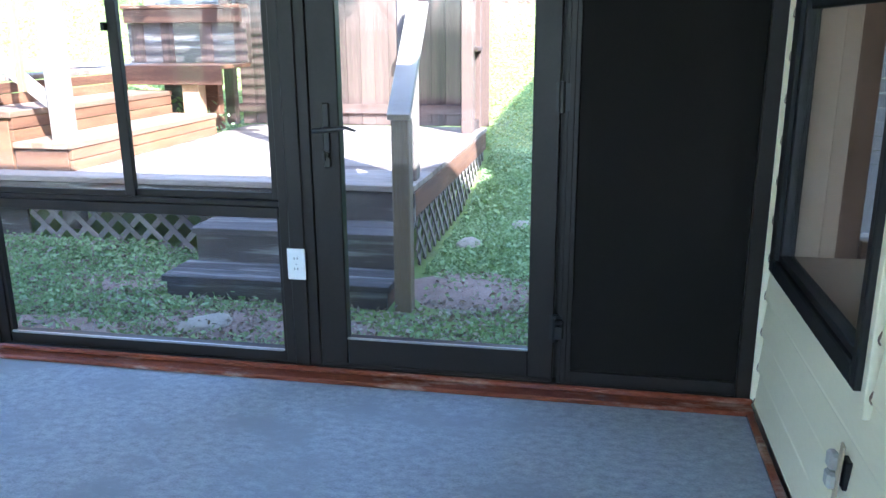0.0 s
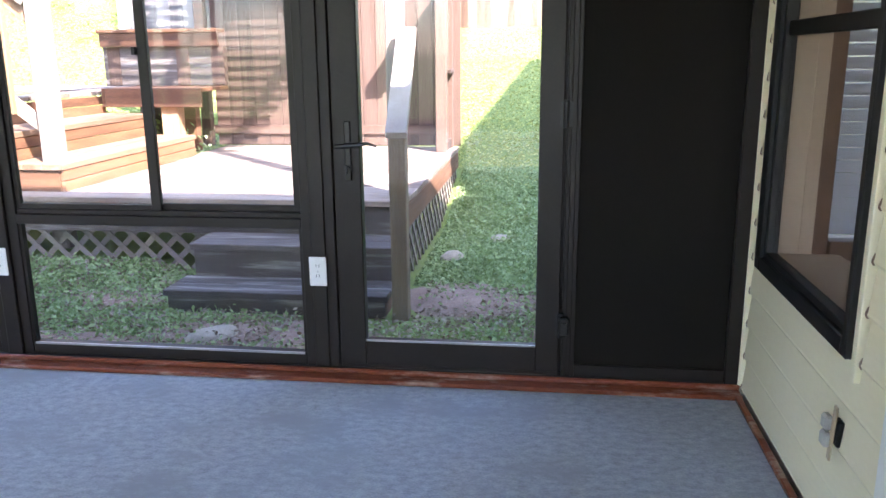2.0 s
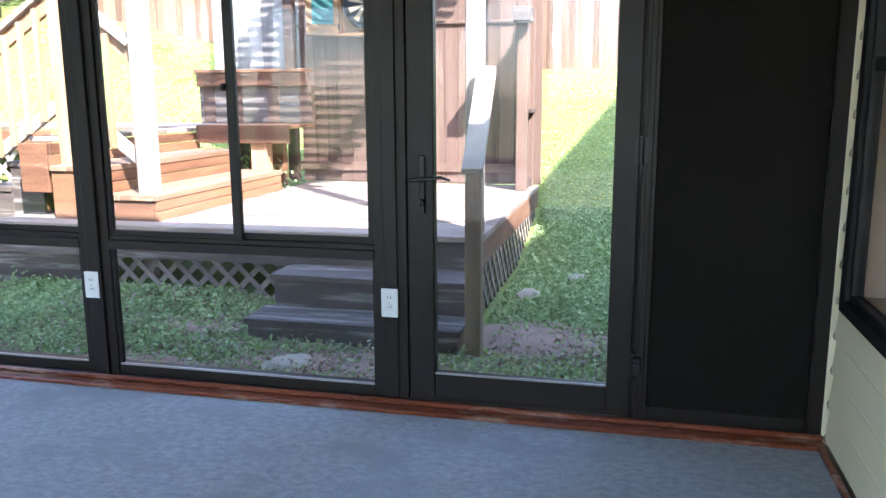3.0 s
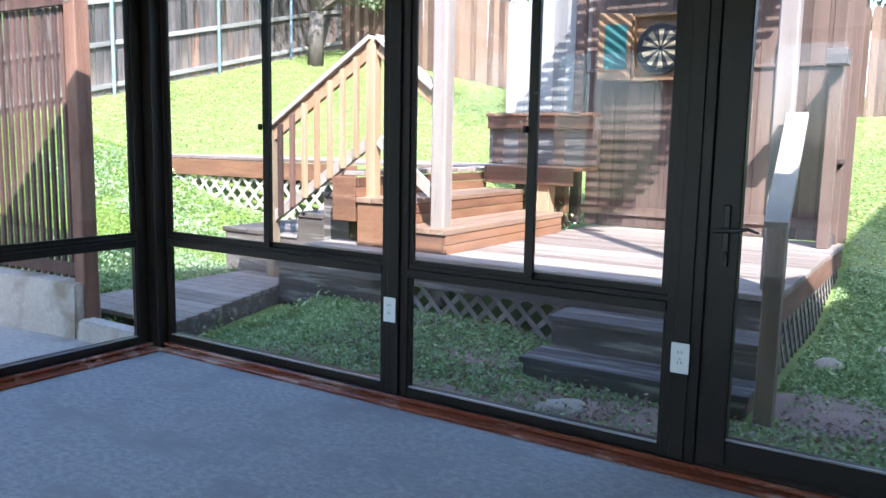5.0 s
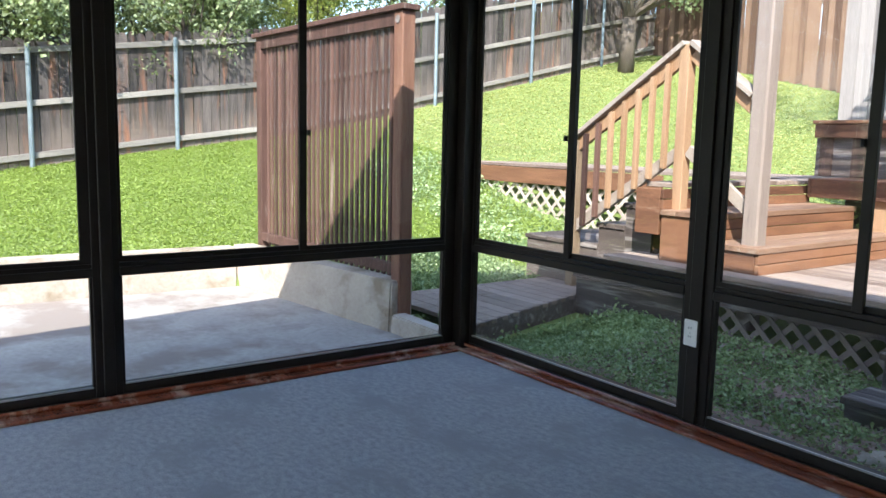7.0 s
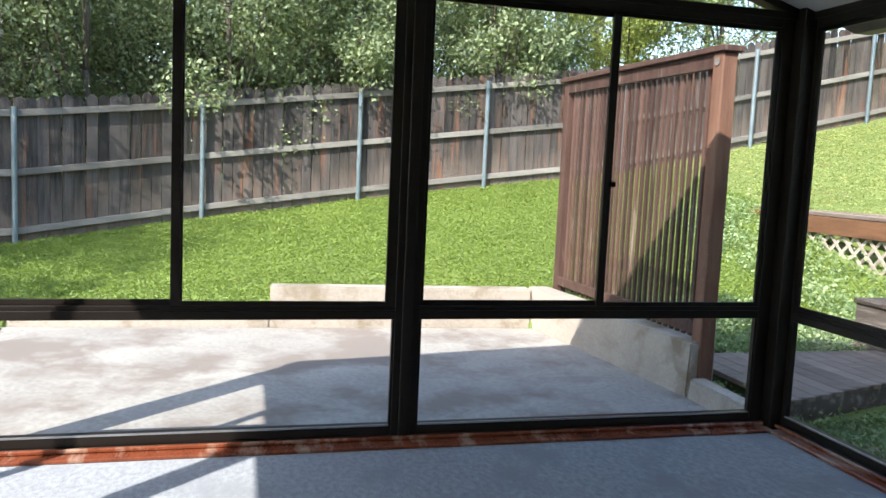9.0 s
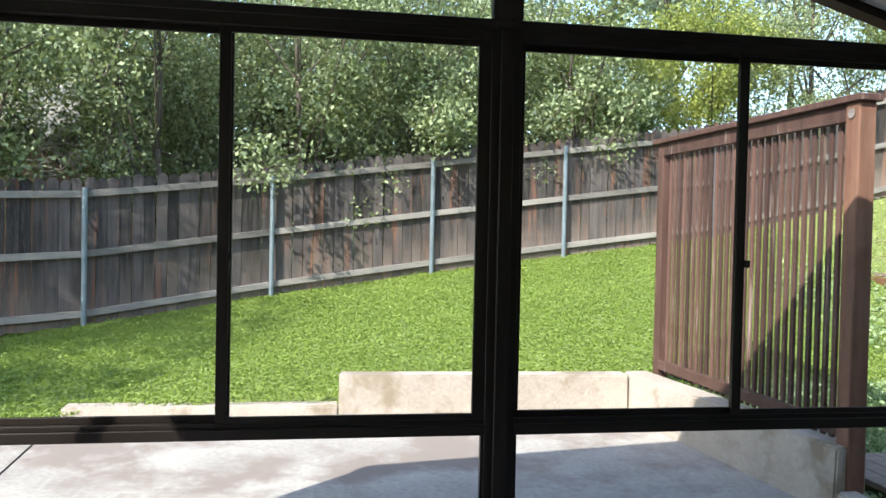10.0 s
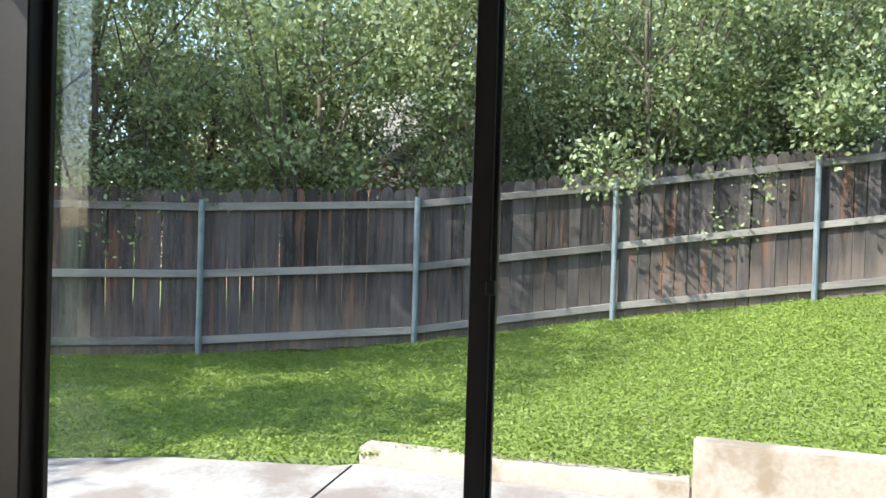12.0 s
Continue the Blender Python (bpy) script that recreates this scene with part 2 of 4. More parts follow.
clover_mat = leaf_material("clover_leaves", (0.145, 0.22, 0.095), (0.43, 0.53, 0.27), (0.32, 0.44, 0.14), 0.5)


def glass_material(name, tint):
    m = bpy.data.materials.new(name)
    m.use_nodes = True
    nt, L = m.node_tree, m.node_tree.links
    out = nt.nodes["Material Output"]
    tr = nt.nodes.new("ShaderNodeBsdfTransparent")
    tr.inputs[0].default_value = (*tint, 1)
    gl = nt.nodes.new("ShaderNodeBsdfGlossy")
    gl.inputs["Roughness"].default_value = 0.0
    lw = nt.nodes.new("ShaderNodeLayerWeight")
    lw.inputs[0].default_value = 0.5
    pw5 = nt.nodes.new("ShaderNodeMath")
    pw5.operation = "POWER"
    pw5.inputs[1].default_value = 4.0
    L.new(lw.outputs["Facing"], pw5.inputs[0])
    fr = nt.nodes.new("ShaderNodeMath")
    fr.operation = "MULTIPLY_ADD"
    fr.inputs[1].default_value, fr.inputs[2].default_value = 0.9, 0.02
    L.new(pw5.outputs[0], fr.inputs[0])
    ms = nt.nodes.new("ShaderNodeMixShader")
    L.new(fr.outputs[0], ms.inputs[0])
    L.new(tr.outputs[0], ms.inputs[1])
    L.new(gl.outputs[0], ms.inputs[2])
    L.new(ms.outputs[0], out.inputs[0])
    return m


glass = glass_material("window_glass", (0.985, 0.995, 0.99))


# builders
def thing(name, label, category, group="", kind="", at=(0, 0, 0), turn=0.0):
    ob = new(name)
    ob.matrix_basis = pose(*at, 0, 0, turn)
    return tagged(ob, label, category, group, kind)


def finish(name, bm, material, smooth=False):
    me = bpy.data.meshes.new(name)
    bm.normal_update()
    bm.to_mesh(me)
    bm.free()
    me.materials.append(material)
    if smooth:
        me.shade_smooth()
    return me


def part(name, bm, material, parent, label="", smooth=False, at=None):
    me = bm if isinstance(bm, bpy.types.Mesh) else finish(name, bm, material, smooth)
    ob = new(name, me)
    ob.parent = parent
    if at is not None:
        ob.matrix_basis = at
    return tagged(ob, label)


def add_box(bm, x0, x1, y0, y1, z0, z1, bevel=0.0):
    vs = [bm.verts.new((x, y, z)) for z in (z0, z1) for y in (y0, y1) for x in (x0, x1)]
    fs = [bm.faces.new([vs[i] for i in q]) for q in
          ((0, 2, 3, 1), (4, 5, 7, 6), (0, 1, 5, 4), (2, 6, 7, 3), (0, 4, 6, 2), (1, 3, 7, 5))]
    if bevel:
        es = list({e for f in fs for e in f.edges})
        bmesh.ops.bevel(bm, geom=es, offset=bevel, segments=1, affect="EDGES")
    return bm


def box(x0, x1, y0, y1, z0, z1, bevel=0.004):
    return add_box(bmesh.new(), x0, x1, y0, y1, z0, z1, bevel)


def cyl(p, q, r0, r1=None, n=12, bm=None, cap=True):
    bm = bm or bmesh.new()
    p, q = Vector(p), Vector(q)
    r1 = r0 if r1 is None else r1
    d = (q - p).normalized()
    a = d.orthogonal().normalized()
    b = d.cross(a)
    rings = []
    for c, r in ((p, r0), (q, r1)):
        rings.append([bm.verts.new(c + r * (math.cos(2 * math.pi * i / n) * a + math.sin(2 * math.pi * i / n) * b)) for i in range(n)])
    for i in range(n):
        bm.faces.new((rings[0][i], rings[0][(i + 1) % n], rings[1][(i + 1) % n], rings[1][i]))
    if cap:
        bm.faces.new(rings[0][::-1])
        bm.faces.new(rings[1])
    return bm


def beam(p, q, w, h, up=(0, 0, 1), bevel=0.004):
    """A straight timber from p to q, w wide and h deep, its top side turned to up."""
    p, q = Vector(p), Vector(q)
    d = q - p
    x = d.normalized()
    y = Vector(up).cross(x).normalized()
    z = x.cross(y)
    bm = box(0, d.length, -w / 2, w / 2, -h / 2, h / 2, bevel)
    m = Matrix((x, y, z)).transposed().to_4x4()
    m.translation = p
    bm.transform(m)
    return bm


def prism(outline, axis, a, b):
    """An outline in the plane across axis ('x' gives y,z; 'y' gives x,z; 'z' gives x,y), drawn from a to b."""
    bm = bmesh.new()
    put = {"x": lambda u, v, w: (w, u, v), "y": lambda u, v, w: (u, w, v), "z": lambda u, v, w: (u, v, w)}[axis]
    r0 = [bm.verts.new(put(u, v, a)) for u, v in outline]
    r1 = [bm.verts.new(put(u, v, b)) for u, v in outline]
    n = len(outline)
    for i in range(n):
        bm.faces.new((r0[i], r0[(i + 1) % n], r1[(i + 1) % n], r1[i]))
    bm.faces.new(r0[::-1])
    bm.faces.new(r1)
    bmesh.ops.recalc_face_normals(bm, faces=bm.faces)
    return bm


def ground_height(x, y):
    u = max(0.0, -x - 0.8)
    v = max(0.0, y - 3.5)
    k = max(0.03, 0.13 + 0.0155 * min(y, 14))
    c = min(0.22, max(0.10, 0.2 + 0.0105 * x))
    dip = 0.30 * math.exp(-(((x + 3.6) / 2.2) ** 2) - ((y - 3.4) / 1.1) ** 2)
    bank = 0.15 * math.exp(-((y - 2.15) / 0.6) ** 2) * min(1.0, max(0.0, (x + 0.7) / 0.5)) * min(1.0, max(0.0, (1.85 - x) / 0.5))
    return -0.17 + bank + min(k * u, 4.2) + c * min(v, 11) - dip


# ---- the sunroom ----
W, D = 4.672, 4.36          # inner width along x, depth along -y
FRONT = Matrix.Identity(4)
LEFT = Matrix(((0, -1, 0, 0), (-1, 0, 0, 0), (0, 0, 1, 0), (0, 0, 0, 1)))
BACK = Matrix(((1, 0, 0, 0), (0, -1, 0, -D), (0, 0, 1, 0), (0, 0, 0, 1)))


def on(wall, bm):
    """Lays a shape drawn as (along, outward, up) on one of the glass walls."""
    bm.transform(wall)
    if wall.determinant() < 0:
        bmesh.ops.reverse_faces(bm, faces=bm.faces)
    return bm


Z_SILL, Z_P0, Z_P1, Z_U0, Z_U1, Z_HEAD = 0.035, 0.085, 0.603, 0.664, 2.13, 2.175
ROOF_SLOPE, ROOF_Z = 0.30, 2.20


def glass_bay(wall, nr, a, b, label, mid=None, latch_stile=0.022, first_stile=0.022):
    """One bay: fixed pane below, sliding pair above."""
    win = thing(f"window_{nr}", label, "window", "glazed bays of the sunroom", "structure")
    mid = mid or (a + b) / 2
    f = bmesh.new()
    add_box(f, a, b, 0.008, 0.06, Z_SILL, Z_P0, 0.003)
    add_box(f, a, b, 0.0, 0.065, Z_P1, Z_U0 - 0.02, 0.003)
    add_box(f, a, b, 0.012, 0.06, Z_U0 - 0.02, Z_U0, 0.002)
    add_box(f, a, b, 0.0, 0.065, Z_U1, Z_HEAD, 0.003)
    add_box(f, a, a + 0.012, 0.012, 0.038, Z_P0, Z_P1)
    add_box(f, b - 0.012, b, 0.012, 0.038, Z_P0, Z_P1)
    part("window_frame", on(wall, f), bronze, win)
    bead = bmesh.new()
    add_box(bead, a + 0.012, b - 0.012, 0.004, 0.012, Z_P0 - 0.004, Z_P0 + 0.004)
    part("glazing_bead", on(wall, bead), steel_bead, win, "thin bare metal glazing bead")
    g = box(a + 0.006, b - 0.006, 0.032, 0.036, Z_P0 - 0.004, Z_P1 + 0.004, 0)
    pane = part("pane", on(wall, g), glass, win)
    pane.visible_shadow = False
    for n, (u0, u1, d) in enumerate(((a, mid + 0.025, 0.016), (mid - 0.025, b, 0.038))):
        s = bmesh.new()
        t = 0.022 if n == 0 else 0.026
        add_box(s, u0, u0 + (first_stile if n == 0 else 0.041), d, d + 0.018, Z_U0, Z_U1, 0.002)
        add_box(s, u1 - (0.041 if n == 0 else latch_stile), u1, d, d + 0.018, Z_U0, Z_U1, 0.002)
        add_box(s, u0, u1, d + 0.001, d + 0.017, Z_U0, Z_U0 + t, 0.002)
        add_box(s, u0, u1, d + 0.001, d + 0.017, Z_U1 - t, Z_U1, 0.002)
        sash = part("sash", on(wall, s), bronze, win)
        g = box(u0 + 0.01, u1 - 0.01, d + 0.007, d + 0.011, Z_U0 + 0.01, Z_U1 - 0.01, 0)
        pane = part("pane", on(wall, g), glass, sash)
        pane.visible_shadow = False
        if n == 0:
            lk = box(mid - 0.03, mid - 0.012, -0.004, 0.016, 1.27, 1.30, 0.003)
            part("sash_lock", on(wall, lk), gasket, sash, "small black sash lock")
    return win


def mullion(wall, a, b, z1, parent, proud=0.012):
    m = bmesh.new()
    w = b - a
    add_box(m, a, b, 0.004, 0.04, Z_SILL, z1, 0.002)
    add_box(m, a + 0.28 * w, b - 0.28 * w, -proud, 0.004, Z_SILL, z1, 0.003)
    part("mullion", on(wall, m), bronze, parent)


floor = tagged(new("floor", finish("floor", box(0, W, -D, 0, -0.12, 0.0, 0), carpet)),
               "grey-blue low-pile carpet over the sunroom slab", "floor", "", "structure")

frame_front = thing("wall_front", "dark bronze aluminium frame of the glazed front wall", "wall", "", "structure")
mullion(FRONT, 1.627, 1.775, Z_HEAD, frame_front)
mullion(FRONT, 2.981, 3.115, Z_HEAD, frame_front, 0.006)
mullion(FRONT, 4.0, 4.05, Z_HEAD, frame_front, 0.002)
part("end_stile", box(4.615, W, -0.012, 0.07, 0.03, Z_HEAD), bronze, frame_front)
part("header", box(0, W, -0.004, 0.08, Z_HEAD, 2.32), bronze, frame_front)
part("door_stop", box(3.10, 3.16, 0.041, 0.08, 0.03, 2.17, 0.002), bronze, frame_front)
part("door_stop", box(3.95, 4.06, 0.041, 0.08, 0.03, 2.17, 0.002), bronze, frame_front)
part("door_stop", box(3.16, 3.95, 0.041, 0.08, 2.05, 2.17, 0.002), bronze, frame_front)
part("sill_track", box(0, W, 0.0, 0.08, 0.0, Z_SILL, 0.002), bronze, frame_front)
corner = thing("corner_post", "dark bronze square corner post of the sunroom", "post", "", "structure")
cp = bmesh.new()
add_box(cp, -0.045, 0.06, -0.06, 0.045, 0.0, 2.32, 0.004)
part("post", cp, bronze, corner)
part("side_filler", box(0.061, 0.082, 0.008, 0.04, Z_SILL, 2.2, 0.003), bronze, corner)
part("side_filler", box(-0.04, -0.008, -0.138, -0.061, Z_SILL, 2.2, 0.003), bronze, corner)
glass_bay(FRONT, 1, 0.082, 1.627, "bronze-framed front window, fixed pane under a sliding pair")
glass_bay(FRONT, 2, 1.775, 2.981, "bronze-framed front window beside the glazed door", None, 0.036)

# solid dark panel beside the door
wp = thing("wall_panel", "matte dark brown solid infill panel beside the door", "wall panel", "", "structure")
part("panel", box(4.05, 4.615, 0.012, 0.06, Z_SILL, Z_HEAD, 0.002), bronze_panel, wp)
part("bottom_trim", box(4.05, 4.615, 0.0, 0.012, Z_SILL, 0.085, 0.002), bronze, wp)

# glazed door
door = thing("door_1", "closed dark bronze door with one full-height glass pane", "door", "", "structure")
dl = bmesh.new()
add_box(dl, 3.125, 3.23, -0.012, 0.04, 0.045, 2.10, 0.004)
add_box(dl, 3.90, 3.99, -0.012, 0.04, 0.045, 2.10, 0.004)
add_box(dl, 3.23, 3.90, -0.011, 0.039, 0.045, 0.157, 0.004)
add_box(dl, 3.23, 3.90, -0.011, 0.039, 1.99, 2.10, 0.004)
part("door_leaf", dl, bronze, door)
pane = part("pane", box(3.225, 3.905, 0.012, 0.018, 0.15, 1.995, 0), glass, door)
pane.visible_shadow = False
part("glazing_bead", box(3.23, 3.90, -0.0125, -0.006, 0.154, 0.162, 0.001), steel_bead, door, "thin bare metal bead under the glass")
part("door_sweep", box(3.13, 3.985, -0.016, -0.012, 0.045, 0.058, 0.001), bronze, door)
hb = bmesh.new()
add_box(hb, 3.172, 3.198, -0.022, -0.012, 0.80, 1.025, 0.004)
hp = part("handle_plate", hb, black_iron, door)
lv = cyl((3.185, -0.02, 0.935), (3.185, -0.065, 0.935), 0.010)
cyl((3.150, -0.065, 0.933), (3.225, -0.065, 0.938), 0.009, 0.009, 10, lv)
cyl((3.222, -0.065, 0.938), (3.27, -0.063, 0.946), 0.009, 0.006, 10, lv)
cyl((3.268, -0.063, 0.946), (3.305, -0.060, 0.934), 0.006, 0.004, 10, lv)
part("lever", lv, black_iron, hp)
tb = cyl((3.185, -0.02, 0.845), (3.185, -0.045, 0.845), 0.012)
add_box(tb, 3.181, 3.189, -0.055, -0.045, 0.828, 0.862, 0.001)
part("thumb_turn", tb, black_iron, hp)
for z in (0.25, 1.05, 1.85):
    hg = cyl((3.995, -0.018, z - 0.05), (3.995, -0.018, z + 0.05), 0.011)
    add_box(hg, 3.975, 4.02, -0.0145, -0.012, z - 0.045, z + 0.045)
    part("hinge", hg, black_iron, door)
part("screw", cyl((3.07, 0.004, 0.72), (3.07, -0.004, 0.72), 0.005), black_iron, frame_front)


def outlet(x, z):
    o = thing("wall_outlet", "white duplex outlet plate screwed to a bronze mullion", "outlet", "outlets on the window wall", at=(x, -0.0125, z))
    part("cover_plate", box(-0.035, 0.035, -0.006, 0.0, -0.059, 0.059, 0.003), white_plastic, o)
    for dz in (-0.02, 0.02):
        rc = part("receptacle", cyl((0, -0.006, dz), (0, -0.0085, dz), 0.0165, 0.0165, 16), white_plastic, o)
        for dx in (-0.006, 0.006):
            part("slot", box(dx - 0.0012, dx + 0.0012, -0.0092, -0.0082, dz - 0.001, dz + 0.009, 0), gasket, rc)
    part("screw", cyl((0, -0.006, 0), (0, -0.0075, 0), 0.003), steel_bead, o)


outlet(1.687, 0.444)
outlet(3.047, 0.438)

# left glazed gable wall
frame_left = thing("wall_left", "dark bronze aluminium frame of the glazed gable wall", "wall", "", "structure")
mullion(LEFT, 2.0, 2.12, Z_HEAD, frame_left)
part("header", on(LEFT, box(0.0, D, -0.004, 0.06, Z_HEAD, 2.212)), bronze, frame_left)
part("sill_track", on(LEFT, box(0.06, D, 0.0, 0.08, 0.0, Z_SILL, 0.002)), bronze, frame_left)
part("end_post", on(LEFT, box(4.20, D + 0.07, -0.012, 0.075, 0.0, 2.32)), bronze, frame_left)
part("king_post", on(LEFT, box(2.0, 2.12, -0.004, 0.045, 2.212, ROOF_Z + ROOF_SLOPE * 2.0)), bronze, frame_left)
rake = prism([(0.0, ROOF_Z - 0.03), (D / 2, ROOF_Z + D / 2 * ROOF_SLOPE - 0.03), (D, ROOF_Z - 0.03), (D, ROOF_Z + 0.09), (D / 2, ROOF_Z + D / 2 * ROOF_SLOPE + 0.09), (0.0, ROOF_Z + 0.09)], "x", -0.075, 0.004)
rake.transform(Matrix.Diagonal((1, -1, 1, 1)))
bmesh.ops.reverse_faces(rake, faces=rake.faces)
part("rake_beam", rake, bronze, frame_left)
glass_bay(LEFT, 3, 0.138, 2.0, "bronze-framed gable window, fixed pane under a sliding pair", 1.057)
glass_bay(LEFT, 4, 2.12, 4.20, "bronze-framed gable window, its rail catching the sun", 3.112, 0.022, 0.048)
for n, (a, b) in enumerate(((0.1, 2.0), (2.12, D - 0.1))):
    za, zb = ROOF_Z + ROOF_SLOPE * min(a, D - a), ROOF_Z + ROOF_SLOPE * min(b, D - b)
    tw = thing(f"window_{5 + n}", "narrow sloping transom pane under the gable", "window", "gable transoms", "structure")
    pn = part("pane", on(LEFT, prism([(a, 2.21), (b, 2.21), (b, zb), (a, za)], "y", 0.034, 0.038)), glass, tw)
    pn.visible_shadow = False

# back wall, glazed like the front
frame_back = thing("wall_back", "dark bronze frame of the glazed back wall", "wall", "", "structure")
part("header", on(BACK, box(0, W, 0.0, 0.08, Z_HEAD, 2.32)), bronze, frame_back)
part("sill_track", on(BACK, box(0, W, 0.0, 0.08, 0.0, Z_SILL, 0.002)), bronze, frame_back)
for a, b in ((1.5, 1.62), (3.05, 3.17), (4.54, W)):
    mullion(BACK, a, b, Z_HEAD, frame_back)
for n, (a, b) in enumerate(((0.06, 1.5), (1.62, 3.05), (3.17, 4.54))):
    glass_bay(BACK, 7 + n, a, b, "bronze-framed back window with a sliding pair")

# roof and ceiling
RIDGE = ROOF_Z + ROOF_SLOPE * D / 2
roof = thing("roof", "low gabled insulated roof of the sunroom", "roof", "", "structure")
over = 0.42
part("roof_deck", prism([(over, ROOF_Z + 0.09 - over * ROOF_SLOPE), (-D / 2, RIDGE + 0.09), (-D - 0.03, ROOF_Z + 0.081),
                         (-D - 0.03, ROOF_Z + 0.211), (-D / 2, RIDGE + 0.22), (over, ROOF_Z + 0.22 - over * ROOF_SLOPE)], "x", -0.14, W + 0.1), roof_mat, roof)
gut = prism([(0, 0), (0.10, 0), (0.13, 0.11), (0.115, 0.11), (0.09, 0.015), (0, 0.015)], "x", -0.14, W)
gut.transform(Matrix.Translation((0, over, ROOF_Z + 0.09 - over * ROOF_SLOPE)))
part("gutter", gut, bronze, roof)
tagged(new("ceiling", finish("ceiling", prism([(0.0, ROOF_Z + 0.01), (-D / 2, RIDGE + 0.01), (-D, ROOF_Z + 0.01), (-D, ROOF_Z + 0.08), (-D / 2, RIDGE + 0.08), (0.0, ROOF_Z + 0.08)], "x", 0.006, W), ceiling_mat)),
       "plain off-white sloping ceiling of the sunroom", "ceiling", "", "structure")

# red-stained sill strips on the floor
sill = thing("baseboard", "worn red-stained wooden strip between carpet and frames", "baseboard", "", "structure")
part("strip", box(0.10, W, -0.085, -0.0165, 0.0, 0.018, 0.004), red_sill, sill)
part("quarter_round", box(0.06, W, -0.03, -0.0165, 0.018, 0.04, 0.006), red_sill, sill)
part("strip", box(0.0125, 0.098, -D, -0.06, 0.0, 0.018, 0.004), red_sill, sill)
part("quarter_round", box(0.0125, 0.03, -D, -0.065, 0.018, 0.04, 0.006), red_sill, sill)
part("strip", box(W - 0.03, W - 0.004, -1.27, -0.055, 0.0, 0.018, 0.004), red_sill, sill)

# house wall with lap siding, a window and a white door
WY0, WY1, WZ0, WZ1 = -0.165, -1.02, 0.536, 1.92   # window opening
DY0, DY1, DZ1 = -1.275, -2.26, 2.12              # door opening with casing
hw = bmesh.new()
for y0, y1, z0, z1 in ((WY0, 0.08, -0.1, 3.2), (WY1, WY0, -0.1, WZ0), (WY1, WY0, WZ1, 3.2), (DY0, WY1, -0.1, 3.2),
                       (DY1, DY0, DZ1, 3.2), (-D - 0.5, DY1, -0.1, 3.2)):
    add_box(hw, W + 0.02, W + 0.16, y0, y1, z0, z1)
wall_right = tagged(new("wall_right", finish("wall_right", hw, beige_wall)), "house wall clad in cream vinyl lap siding", "wall", "", "structure")
LAP = 0.127
z = 0.02
while z < 3.0:
    spans = []
    if z + LAP < WZ0 + 0.01:
        spans = [(-0.034, DY0)]
    elif z < WZ1:
        spans = [(-0.034, WY0 + 0.03), (WY1 - 0.054, DY0)]
    else:
        spans = [(-0.012, DY0)]
    spans.append((DY1, -D))
    for y0, y1 in spans:
        s = prism([(W + 0.019, z), (W + 0.019, z + LAP), (W + 0.013, z + LAP), (W + 0.003, z + 0.016), (W + 0.001, z + 0.010), (W + 0.006, z)], "y", y1, y0)
        part("siding_board", s, siding_mat, wall_right)
    # Small brown wedges drawn for the shadow where each lap lifts.
    for y0 in ((-0.034,) if z + LAP < WZ0 or z > WZ1 else (-0.034, WY1 - 0.054)):
        nb = prism([(y0, z), (y0 + 0.014, z + 0.004), (y0 + 0.014, z + 0.012), (y0, z + 0.030)], "x", W + 0.002, W + 0.018)
        part("lap_shadow", nb, brown_trim, wall_right)
    z += LAP
jc = bmesh.new()
add_box(jc, W - 0.008, W + 0.02, -0.020, -0.006, 0.0, 3.0, 0.002)
add_box(jc, W - 0.006, W + 0.02, WY1 - 0.040, WY1 - 0.012, WZ0 - 0.05, WZ1 + 0.03, 0.002)
add_box(jc, W - 0.006, W + 0.02, WY0 + 0.012, WY0 + 0.03, WZ0, WZ1 + 0.03, 0.002)
part("channel_trim", jc, siding_mat, wall_right, "thin cream trim channel")

win = thing("window_10", "black-framed house window in the cream siding", "window", "", "structure")
wf = bmesh.new()
add_box(wf, W - 0.022, W + 0.036, WY0 - 0.05, WY0 + 0.012, WZ0, WZ1, 0.004)
add_box(wf, W - 0.022, W + 0.036, WY1 - 0.012, WY1 + 0.018, WZ0, WZ1, 0.004)
add_box(wf, W - 0.022, W + 0.036, WY1 + 0.018, WY0 - 0.05, WZ0, WZ0 + 0.05, 0.004)
add_box(wf, W - 0.022, W + 0.036, WY1 + 0.018, WY0 - 0.05, WZ1 - 0.05, WZ1, 0.004)
add_box(wf, W + 0.002, W + 0.030, WY1 + 0.018, WY0 - 0.05, 1.31, 1.355, 0.004)
add_box(wf, W - 0.008, W + 0.030, WY0 - 0.072, WY0 - 0.05, WZ0 + 0.05, WZ1 - 0.05, 0.003)
add_box(wf, W - 0.010, W + 0.030, WY1 + 0.018, WY0 - 0.072, WZ0 + 0.05, WZ0 + 0.072, 0.003)
part("window_frame", wf, gasket, win)
for z0, z1, xx in ((WZ0 + 0.065, 1.315, 0.006), (1.345, WZ1 - 0.045, 0.018)):
    pn = part("pane", box(W + xx, W + xx + 0.004, WY1 + 0.015, WY0 - 0.065, z0, z1, 0), glass, win)
    pn.visible_shadow = False
rv = bmesh.new()
add_box(rv, W + 0.037, W + 0.11, WY0 - 0.03, WY0 + 0.02, WZ0, WZ1, 0.003)
add_box(rv, W + 0.037, W + 0.30, WY1 - 0.03, WY1 + 0.02, WZ0, WZ1, 0.003)
add_box(rv, W + 0.037, W + 0.24, WY1 + 0.02, WY0 - 0.03, WZ0 + 0.02, WZ0 + 0.06, 0.003)
part("window_reveal", rv, beige_wall, win, "beige painted inner reveal")

